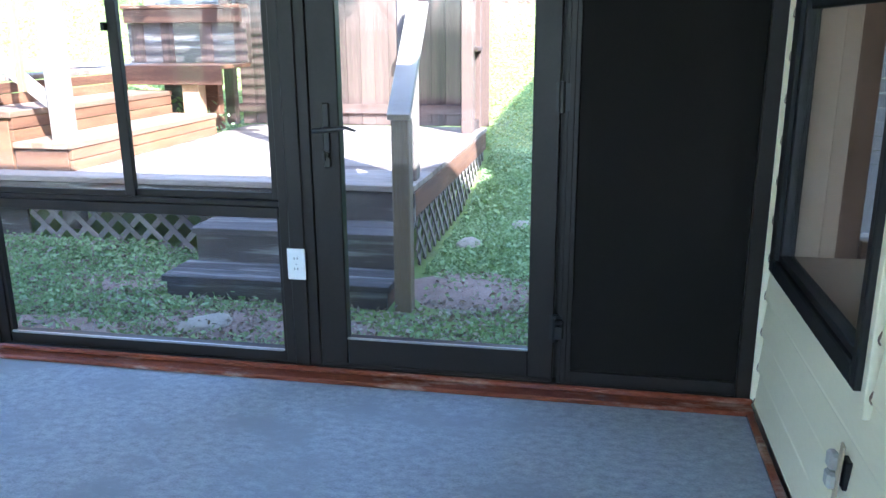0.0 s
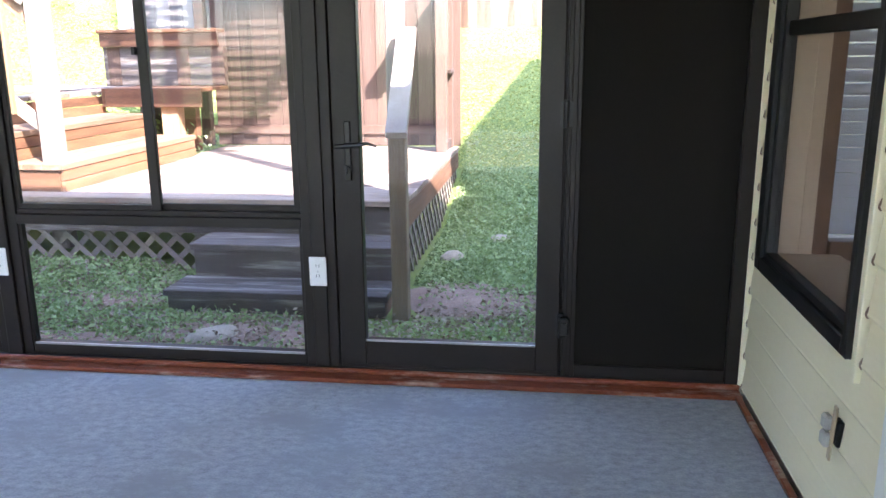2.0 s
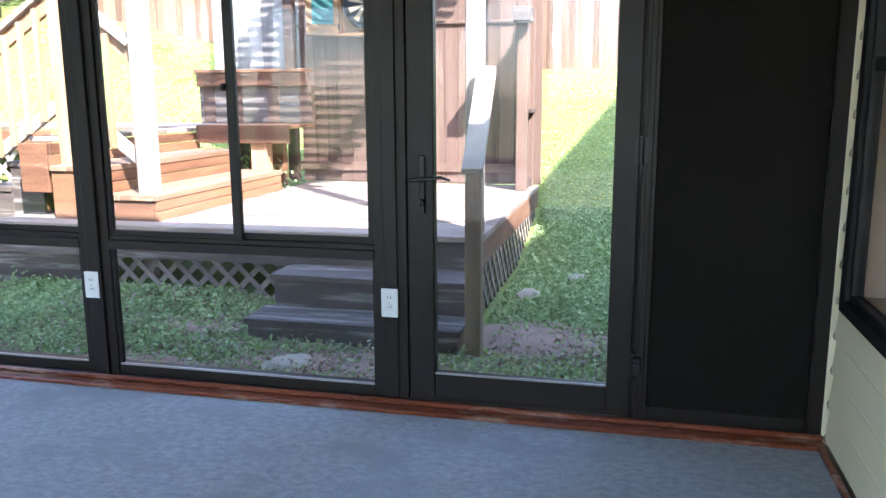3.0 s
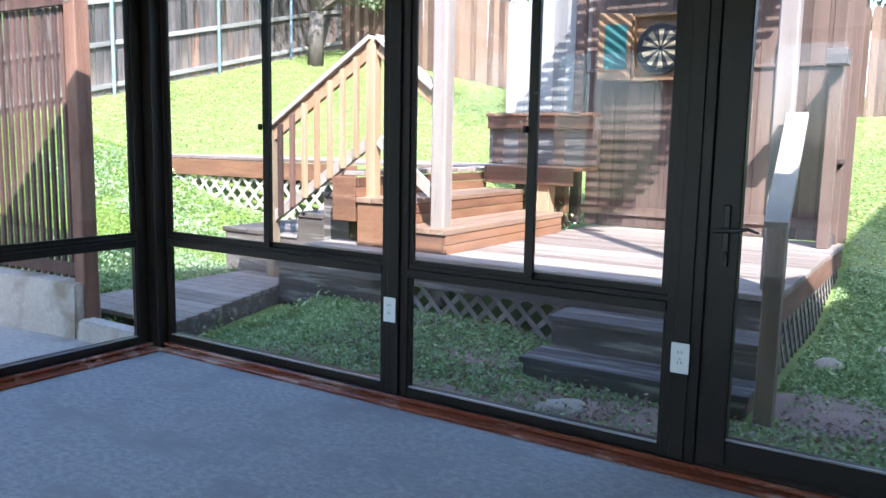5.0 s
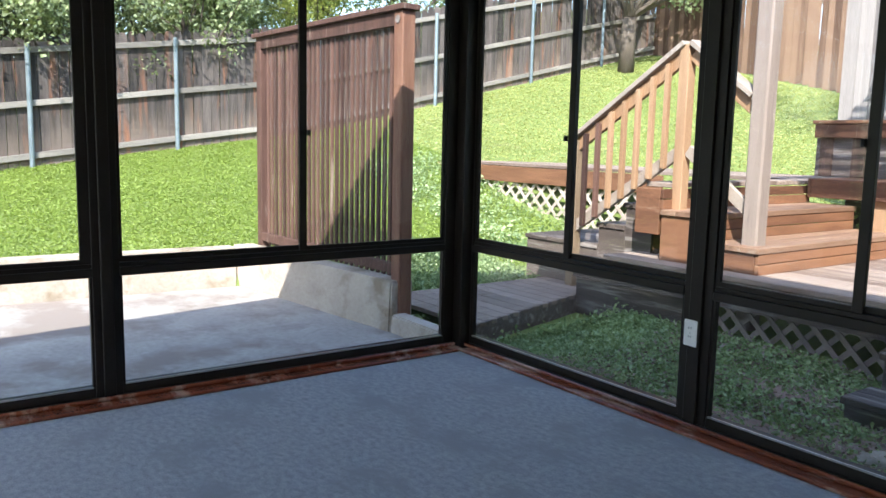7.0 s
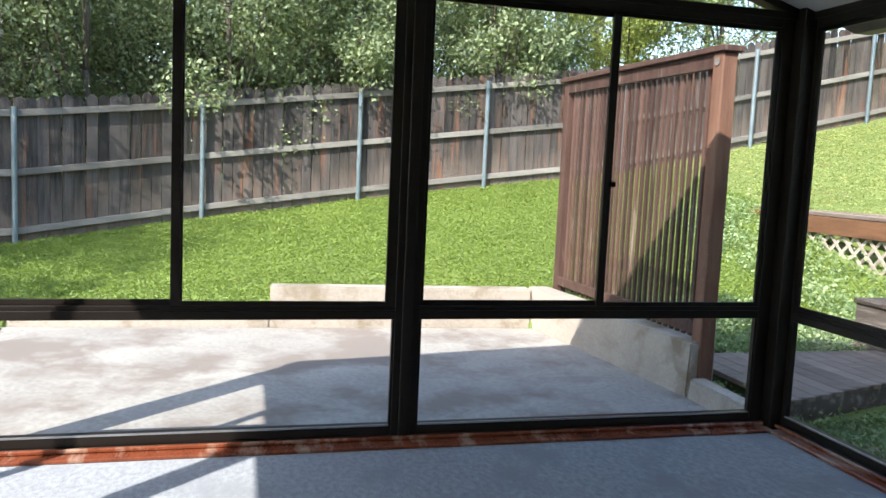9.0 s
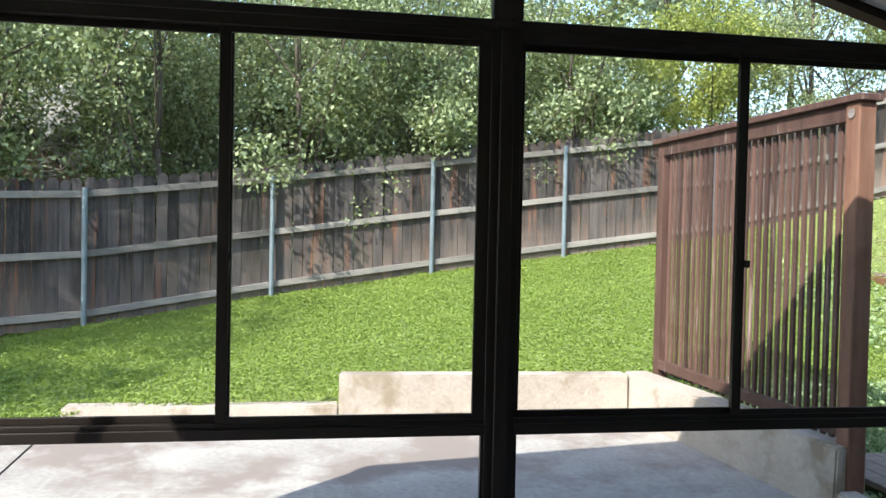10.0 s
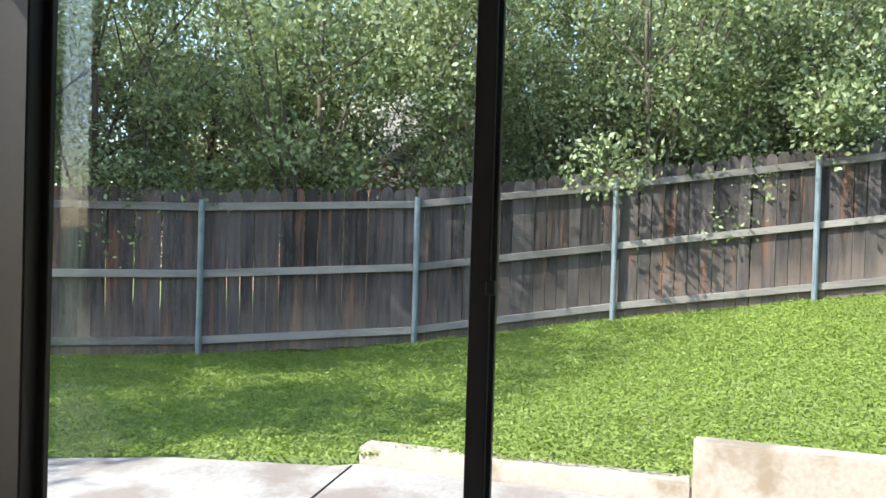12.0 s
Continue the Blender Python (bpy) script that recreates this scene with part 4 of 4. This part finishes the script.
for xx in (-0.36, -0.05, 0.35, 0.7):
    part("back_post", box(xx, xx + 0.13, 4.56, 4.65, 1.0, 1.37, 0.005), wall_board, bench)
# Dark sheet added between the posts, in place of the shaded gap.
part("back_panel", box(-0.40, 0.80, 4.57, 4.59, 1.0, 1.37, 0.002), dark_step, bench, "dark sheet in place of the shaded gap behind the posts")
part("leg", box(0.42, 0.58, 4.02, 4.16, DZ, 0.83, 0.005), gold_wood, bench)
part("leg", box(0.42, 0.58, 4.40, 4.50, DZ, 0.83, 0.005), red_wood, bench)

# dartboard cabinet, open, on the privacy wall
dcab = thing("dartboard_cabinet", "open wooden dartboard cabinet on the board wall", "dartboard", at=(1.27, 4.86, 2.13))
cb = bmesh.new()
add_box(cb, -0.25, 0.33, 0.08, 0.11, -0.27, 0.38)
for x0, x1, z0, z1 in ((-0.25, -0.22, -0.27, 0.38), (0.30, 0.33, -0.27, 0.38), (-0.22, 0.30, -0.27, -0.24), (-0.22, 0.30, 0.35, 0.38)):
    add_box(cb, x0, x1, -0.005, 0.08, z0, z1, 0.003)
part("cabinet_back", cb, cabinet_wood, dcab)
swung = pose(-0.252, 0.0, 0, 0, 0, 33)
dd = part("cabinet_door", box(-0.33, 0, -0.03, 0.0, -0.27, 0.38, 0.005), cabinet_wood, dcab, "open door with a teal panel", at=swung)
part("score_panel", box(-0.27, -0.05, -0.036, -0.03, -0.16, 0.27, 0.002), teal_paint, dd)
for z in (-0.18, 0.28):
    part("hinge", cyl((0.004, -0.032, z - 0.03), (0.004, -0.032, z + 0.03), 0.008), black_iron, dd)
bd = part("dartboard", cyl((0.04, 0.079, 0.04), (0.04, 0.035, 0.04), 0.245, 0.245, 40), dart_black, dcab)
for i in range(0, 20, 2):
    bm = bmesh.new()
    a0, a1 = 2 * math.pi * (i - 0.5) / 20, 2 * math.pi * (i + 0.5) / 20
    v = [bm.verts.new((0.04 + r * math.sin(a), 0.032, 0.04 + r * math.cos(a))) for r, a in ((0.02, a0), (0.02, a1), (0.19, a1), (0.19, a0))]
    v2 = [bm.verts.new((c.co.x, 0.035, c.co.z)) for c in v]
    bm.faces.new(v)
    bm.faces.new(v2[::-1])
    part("sector", bm, dart_cream, bd)

# low boardwalk beside the curb
bw = thing("boardwalk", "low grey plank boardwalk with a dark edge board", "boardwalk", "", "structure")
for i in range(13):
    y0 = 0.42 + i * 0.142
    xe = -0.46 - 0.32 * (y0 - 0.46)
    part("plank", box(-1.66, xe, y0, y0 + 0.135, -0.035, 0.0, 0.004), deck_y_mat, bw)
part("edge_board", beam((-0.44, 0.42, -0.09), (-1.04, 2.28, -0.09), 0.035, 0.17), dark_step, bw)


# ---- fences ----
def picket_mesh(material, w=0.138, h=1.83):
    bm = prism([(-w / 2, 0), (w / 2, 0), (w / 2, h - 0.05), (w / 2 - 0.035, h), (-w / 2 + 0.035, h), (-w / 2, h - 0.05)], "y", 0, 0.016)
    return finish("picket", bm, material)


def fence(label, pts, material, rail_side, posts=True, group="yard fences"):
    f = thing("fence", label, "fence", group, "structure")
    me = picket_mesh(material)
    for i in range(len(pts) - 1):
        p, q = Vector((*pts[i], 0)), Vector((*pts[i + 1], 0))
        d = (q - p).normalized()
        n = Vector((-d.y, d.x, 0)) * rail_side
        ang = math.degrees(math.atan2(d.y, d.x))
        L = (q - p).length
        zp, zq = ground_height(p.x, p.y), ground_height(q.x, q.y)
        k = int(L / 0.141)
        for j in range(k):
            c = p + d * (L * (j + 0.5) / k)
            z = zp + (zq - zp) * (j + 0.5) / k
            part("picket", me, material, f, at=pose(c.x, c.y, z + random.uniform(-0.025, 0.02), 0, random.uniform(-0.5, 0.5), ang))
        for hgt in (0.16, 0.90, 1.64):
            o = n * 0.035
            part("rail", beam(p + o + Vector((0, 0, zp + hgt)), q + o + Vector((0, 0, zq + hgt)), 0.038, 0.085), fence_rail, f)
        if posts:
            c = p + n * 0.085
            part("steel_post", cyl((c.x, c.y, zp - 0.2), (c.x, c.y, zp + 1.72), 0.034, 0.034, 10), grey_metal, f)
    return f


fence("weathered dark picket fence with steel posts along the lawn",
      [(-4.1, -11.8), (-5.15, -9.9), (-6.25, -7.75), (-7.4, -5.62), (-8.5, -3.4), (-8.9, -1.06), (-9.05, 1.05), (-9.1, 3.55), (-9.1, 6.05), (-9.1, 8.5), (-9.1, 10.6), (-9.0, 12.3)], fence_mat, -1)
fence("sun-bleached cedar picket fence behind the yard", [(-9.0, 12.3), (-6.6, 12.3), (-4.2, 12.3), (-1.8, 12.3), (0.6, 12.3), (3.0, 12.3), (5.4, 12.3), (7.8, 12.3)], cedar_fence, 1, False)


# ---- plants ----
def leaf_mesh(name, centres, sizes, material, flat=0.0, shape=0.55):
    """Many small pointed leaves, one island each."""
    n = len(centres)
    rng = np.random.default_rng(len(centres))
    a = rng.normal(size=(n, 3))
    a[:, 2] *= 1 - flat
    a /= np.linalg.norm(a, axis=1, keepdims=True)
    b = np.cross(a, rng.normal(size=(n, 3)))
    b /= np.linalg.norm(b, axis=1, keepdims=True)
    s = sizes[:, None]
    v = np.stack([centres - a * s * 0.5, centres + b * s * shape * 0.5, centres + a * s * 0.5, centres - b * s * shape * 0.5], 1).reshape(-1, 3)
    me = bpy.data.meshes.new(name)
    me.vertices.add(4 * n)
    me.vertices.foreach_set("co", v.ravel())
    me.loops.add(4 * n)
    me.loops.foreach_set("vertex_index", np.arange(4 * n, dtype=np.int32))
    me.polygons.add(n)
    me.polygons.foreach_set("loop_start", np.arange(0, 4 * n, 4, dtype=np.int32))
    me.update(calc_edges=True)
    me.validate()
    me.materials.append(material)
    return me


def tree(x, y, height, spread, leaves, material, label, seed, low=0.25, size=0.11, group="trees behind the fence"):
    rng = np.random.default_rng(seed)
    rnd = random.Random(seed)
    z0 = ground_height(x, y) - 0.1
    t = thing("tree", label, "tree", group, at=(x, y, z0))
    bm = bmesh.new()
    tops = []
    p, r = Vector((0, 0, 0)), (0.045 * spread + 0.05 if low > 0.3 else 0.028 * spread + 0.02)
    for k in range(4):
        q = p + Vector((rnd.uniform(-0.15, 0.15), rnd.uniform(-0.15, 0.15), height * 0.2))
        cyl(p, q, r, r * 0.78, 8, bm)
        p, r = q, r * 0.78
        tops.append((q.copy(), r))
    part("trunk", bm, bark, t, smooth=True)
    clumps = []
    for i in range(16):
        base, br = tops[rnd.randrange(len(tops))]
        ang = rnd.uniform(0, 2 * math.pi)
        reach = spread * rnd.uniform(0.35, 1.0)
        end = Vector((math.cos(ang) * reach, math.sin(ang) * reach, height * rnd.uniform(low + 0.05, 0.95)))
        part("limb", cyl(base, end, br * 0.45, 0.012, 6), bark, t)
        clumps.append((end, spread * rnd.uniform(0.22, 0.42)))
        clumps.append((base.lerp(end, 0.6), spread * rnd.uniform(0.18, 0.34)))
    per = leaves // len(clumps)
    pts = []
    for c, rad in clumps:
        d = rng.normal(size=(per, 3))
        d /= np.linalg.norm(d, axis=1, keepdims=True)
        rr = rad * (0.45 + 0.55 * rng.random((per, 1)) ** 0.5) * np.array([[1, 1, 0.8]])
        pts.append(np.array(c) + d * rr + rng.normal(scale=0.06, size=(per, 3)))
    pts = np.concatenate(pts)
    part("crown", leaf_mesh("crown", pts, size * rng.uniform(0.6, 1.3, len(pts)), material), material, t)
    return t


GREEN = "dense dark green broadleaf tree behind the fence"
for i, (x, y, h, s, mt) in enumerate(((-7.6, -9.6, 6.2, 2.1, leaf_a), (-8.9, -7.6, 5.6, 1.9, leaf_a), (-9.6, -5.6, 6.4, 2.0, leaf_a), (-10.6, -3.6, 6.0, 2.0, leaf_a),
                                      (-10.9, -1.6, 5.8, 2.0, leaf_a), (-11.2, 0.5, 5.0, 1.9, leaf_a), (-11.4, 2.6, 4.2, 1.8, leaf_b), (-11.6, 4.9, 3.8, 1.7, leaf_b),
                                      (-11.8, 7.2, 5.2, 2.0, leaf_a), (-11.8, 9.6, 5.4, 2.0, leaf_b), (-12.4, -2.6, 7.6, 2.4, leaf_a), (-12.0, -6.6, 7.8, 2.4, leaf_a),
                                      (-10.4, -10.6, 7.4, 2.4, leaf_a), (-9.9, -4.4, 4.2, 1.7, leaf_a), (-10.3, -0.6, 4.0, 1.7, leaf_a), (-10.5, 1.8, 3.8, 1.6, leaf_a), (-10.2, -2.5, 3.8, 1.6, leaf_a), (-6.6, -10.6, 4.8, 1.7, leaf_a), (-9.0, -9.4, 6.6, 2.0, leaf_a), (-6.2, -12.0, 6.4, 2.0, leaf_a))):
    tree(x, y, h, s, 23000, mt, GREEN if mt is leaf_a else "bushy yellow-green tree behind the fence", 40 + i, 0.12, 0.07)
tree(-8.3, 10.6, 6.2, 3.0, 12000, leaf_a, "spreading oak with a thick trunk in the yard corner", 77, 0.32, group="yard trees")
for i, (x, y, h, s) in enumerate(((-6.0, 15.2, 6.5, 2.6), (-2.0, 15.6, 6.0, 2.6), (2.0, 15.8, 6.4, 2.6), (6.0, 15.4, 6.0, 2.6), (-10.5, 14.6, 7.0, 2.6))):
    tree(x, y, h, s, 6000, leaf_far, "leafy green tree beyond the back fence", 90 + i, 0.2, 0.14, "trees beyond the back fence")
# Two unseen trees, placed so that their shade falls on lawn corner and fence.
tree(0.5, -11.7, 7.6, 2.3, 16000, leaf_a, "broadleaf tree that shades the lawn corner", 143, 0.35, 0.12, "yard trees")
tree(-3.0, -11.2, 9.5, 2.9, 18000, leaf_a, "tall broadleaf tree that dapples the lawn and fence", 141, 0.4, 0.12, "yard trees")
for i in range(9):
    tree(-19 + 0.6 * (i % 3), -14 + i * 4.2, 7.2 if i in (4, 5) else 8.5, 3.2, 5500, leaf_haze_tint, "tall distant tree, haze put into its leaf colour", 120 + i, 0.2, 0.2, "distant trees")

for i, (x, y, h, s) in enumerate(((-6.1, -9.2, 5.6, 1.7), (-7.3, -7.0, 5.4, 1.6), (-8.3, -5.0, 5.8, 1.7), (-9.0, -3.0, 5.2, 1.6), (-9.5, -0.9, 5.0, 1.5), (-9.6, 1.4, 4.6, 1.4))):
    tree(x, y, h, s, 10000, leaf_a, "broadleaf tree whose limbs reach over the picket fence", 160 + i, 0.29, 0.08)
# Tree hidden by the board wall, added for its shadow on the back fence.
tree(0.6, 8.2, 8.2, 2.8, 9000, leaf_a, "tall unseen tree behind the board wall, added to shade the back fence", 181, 0.5, 0.11, "yard trees")

# grass
KEEP_OUT = ((-3.3, -0.75, -4.5, 0.22), (-1.0, 4.7, -12, 0.30), (1.72, 3.2, 1.15, 1.9), (-0.95, 3.1, 1.86, 5.0), (-2.0, 0.5, 2.2, 4.2), (-4.6, 0.5, 4.1, 5.3), (-1.68, -0.4, 0.4, 2.3))


def clear(x, y):
    return not any(a < x < b and c < y < d for a, b, c, d in KEEP_OUT) and not inside(PATIO, x, y)


def scatter(name, label, n, x0, x1, y0, y1, size, material, seed, bare=0.0, lift=0.02, flat=0.2, shape=0.55, falloff=None):
    rnd = random.Random(seed)
    pts, sz = [], []
    while len(pts) < n:
        x, y = rnd.uniform(x0, x1), rnd.uniform(y0, y1)
        if not clear(x, y):
            continue
        d = noise.noise((x * 0.9, y * 0.9, 4.0)) + 0.5 * noise.noise((x * 3.1, y * 3.1, 1.0))
        if d < bare + rnd.uniform(-0.2, 0.2):
            continue
        if falloff and falloff(x, y, rnd):
            continue
        pts.append((x, y, ground_height(x, y) + 0.02 * noise.noise((x * 0.9, y * 0.9, 0.3)) + abs(rnd.gauss(0, lift))))
        sz.append(size * rnd.uniform(0.5, 1.4))
    ob_ = new(name, leaf_mesh(name, np.array(pts), np.array(sz), material, flat, shape))
    return tagged(ob_, label, "grass", "", "stuff")


scatter("lawn_grass", "short sunlit green lawn grass and clover", 400000, -9.3, -2.4, -10.5, 4.4, 0.029, grass_mat, 5, -3, 0.015, 0.65)
scatter("far_grass", "short sunny yellow-green grass on the rising yard", 150000, -9.0, 5.0, 4.4, 12.2, 0.034, dry_grass_mat, 6, -3, 0.014, 0.8)

scatter("side_grass", "shaded green grass beside the deck", 45000, 3.08, 6.5, 1.7, 4.5, 0.038, clover_mat, 16, -3, 0.016, 0.5)


def thin_dirt(x, y, rnd):
    near = math.exp(-(((x - 3.3) / 0.8) ** 2 + ((y - 1.3) / 0.6) ** 2)) + 0.8 * math.exp(-(((x - 2.3) / 0.8) ** 2 + ((y - 0.75) / 0.45) ** 2))
    return rnd.random() < near * 0.97


scatter("ground_cover", "broad-leaved clover and weeds by the glass wall", 95000, -1.6, 5.5, 0.28, 5.0, 0.032, clover_mat, 7, -0.5, 0.022, falloff=thin_dirt)
scatter("weeds", "clover patch at the foot of the slatted screen", 14000, -3.0, -0.3, 0.28, 2.2, 0.04, clover_mat, 8, -0.9, 0.05)
scatter("lattice_weeds", "weeds climbing in front of the lattice", 5000, -6.5, -1.8, 2.9, 4.15, 0.05, clover_mat, 9, -0.4, 0.12)

rng_b = np.random.default_rng(23)
bx, by = rng_b.uniform(0.08, 0.64, 1600), rng_b.uniform(4.10, 4.58, 1600)
bz = 0.05 + np.abs(rng_b.normal(0, 0.26, 1600)) * (0.5 + 0.5 * np.sin(9 * bx) ** 2)
tagged(new("bench_weeds", leaf_mesh("bench_weeds", np.stack([bx, by, bz], 1), rng_b.uniform(0.03, 0.07, 1600), clover_mat)), "weeds growing in the shade under the bench", "grass", "", "stuff")
scatter("leaf_litter", "dry brown leaf litter on the soil by the glass wall", 15000, 0.2, 5.0, 0.28, 1.9, 0.03, litter_mat, 17, -0.9, 0.02, 0.6)

# bare earth patches and stones
for x, y, rx, ry in ((3.5, 1.62, 0.62, 0.42), (2.45, 0.85, 0.8, 0.33), (3.2, 0.62, 0.6, 0.28), (1.45, 0.62, 0.7, 0.24), (4.35, 1.0, 0.7, 0.4), (0.4, 0.66, 0.6, 0.22), (1.3, 1.35, 0.4, 0.2)):
    bm = bmesh.new()
    c = bm.verts.new((0, 0, 0.028))
    ring = [bm.verts.new((rx * math.cos(a) * (1 + 0.2 * noise.noise((3 * math.cos(a) + x, 3 * math.sin(a), y))), ry * math.sin(a) * (1 + 0.2 * noise.noise((x, 3 * math.cos(a), 3 * math.sin(a)))), -0.04)) for a in np.linspace(0, 2 * math.pi, 28, endpoint=False)]
    mid = [bm.verts.new((v.co.x * 0.7, v.co.y * 0.7, 0.016 + 0.012 * noise.noise((v.co.x * 6, v.co.y * 6, x)))) for v in ring]
    for i in range(28):
        bm.faces.new((ring[i], ring[(i + 1) % 28], mid[(i + 1) % 28], mid[i]))
        bm.faces.new((mid[i], mid[(i + 1) % 28], c))
    ob_ = new("dirt_patch", finish("dirt_patch", bm, dirt, True))
    ob_.matrix_basis = pose(x, y, ground_height(x, y))
    tagged(ob_, "bare pinkish-brown earth patch in the grass", "dirt", "", "structure")
for x, y, sx, sy, sz in ((2.22, 0.79, 0.15, 0.10, 0.05), (3.27, 2.56, 0.11, 0.08, 0.06), (3.58, 3.19, 0.16, 0.08, 0.04)):
    bm = bmesh.new()
    bmesh.ops.create_icosphere(bm, subdivisions=3, radius=1.0)
    for v in bm.verts:
        v.co *= 1 + 0.25 * noise.noise(v.co * 1.6 + Vector((x, y, 0)))
        v.co.x, v.co.y, v.co.z = v.co.x * sx, v.co.y * sy, v.co.z * sz
    ob_ = new("stone", finish("stone", bm, stone_mat, True))
    ob_.matrix_basis = pose(x, y, ground_height(x, y) + 0.01, 0, 0, 20 * x)
    tagged(ob_, "flat pale stone half sunk in the soil", "stone", "stones in the grass")

# neighbouring house glimpsed between the trees
nh = thing("neighbour_house", "red-brown brick house with a pale shingle roof behind the trees", "house", at=(-15.5, -9.8, 0.6), turn=66)
part("wall", box(-4.0, 4.0, -3.0, 3.0, -0.8, 2.0, 0.01), brick_far, nh)
part("roof", prism([(-3.4, 1.95), (0, 3.7), (3.4, 1.95), (3.4, 2.1), (0, 3.85), (-3.4, 2.1)], "x", -4.4, 4.4), pale_roof, nh)
for x in (-2.2, 1.6):
    wn_ = part("window", box(x - 0.5, x + 0.5, -3.03, -2.99, 0.5, 1.6, 0.01), white_paint, nh)
    part("pane", box(x - 0.42, x + 0.42, -3.04, -3.032, 0.58, 1.52, 0), gasket, wn_)

# bare twigs over the fence and small litter under the windows
tw = thing("bare_branch", "bare pale twigs hanging over the fence", "branch", at=(-8.15, -5.9, 2.05))
rt = random.Random(3)
for i in range(16):
    a = Vector((rt.uniform(-0.2, 0.2), rt.uniform(-0.6, 0.6), rt.uniform(-0.1, 0.2)))
    for k in range(3):
        b = a + Vector((rt.uniform(0.0, 0.22), rt.uniform(-0.35, 0.35), rt.uniform(-0.12, 0.2)))
        part("twig", cyl(a, b, 0.008 - 0.002 * k, 0.006 - 0.002 * k, 5), twig_mat, tw)
        a = b
for i in range(26):
    x, y = rt.uniform(1.2, 4.4), rt.uniform(0.3, 1.15)
    q = rt.uniform(0, math.pi)
    l = rt.uniform(0.06, 0.22)
    g = ground_height(x, y) + 0.035
    tg = new("twig", finish("twig", cyl((0, 0, 0), (l * math.cos(q), l * math.sin(q), 0.012), 0.004, 0.002, 5), twig_mat))
    tg.matrix_basis = pose(x, y, g)
    tagged(tg, "short dry twig lying in the weeds", "twig", "twigs on the ground")
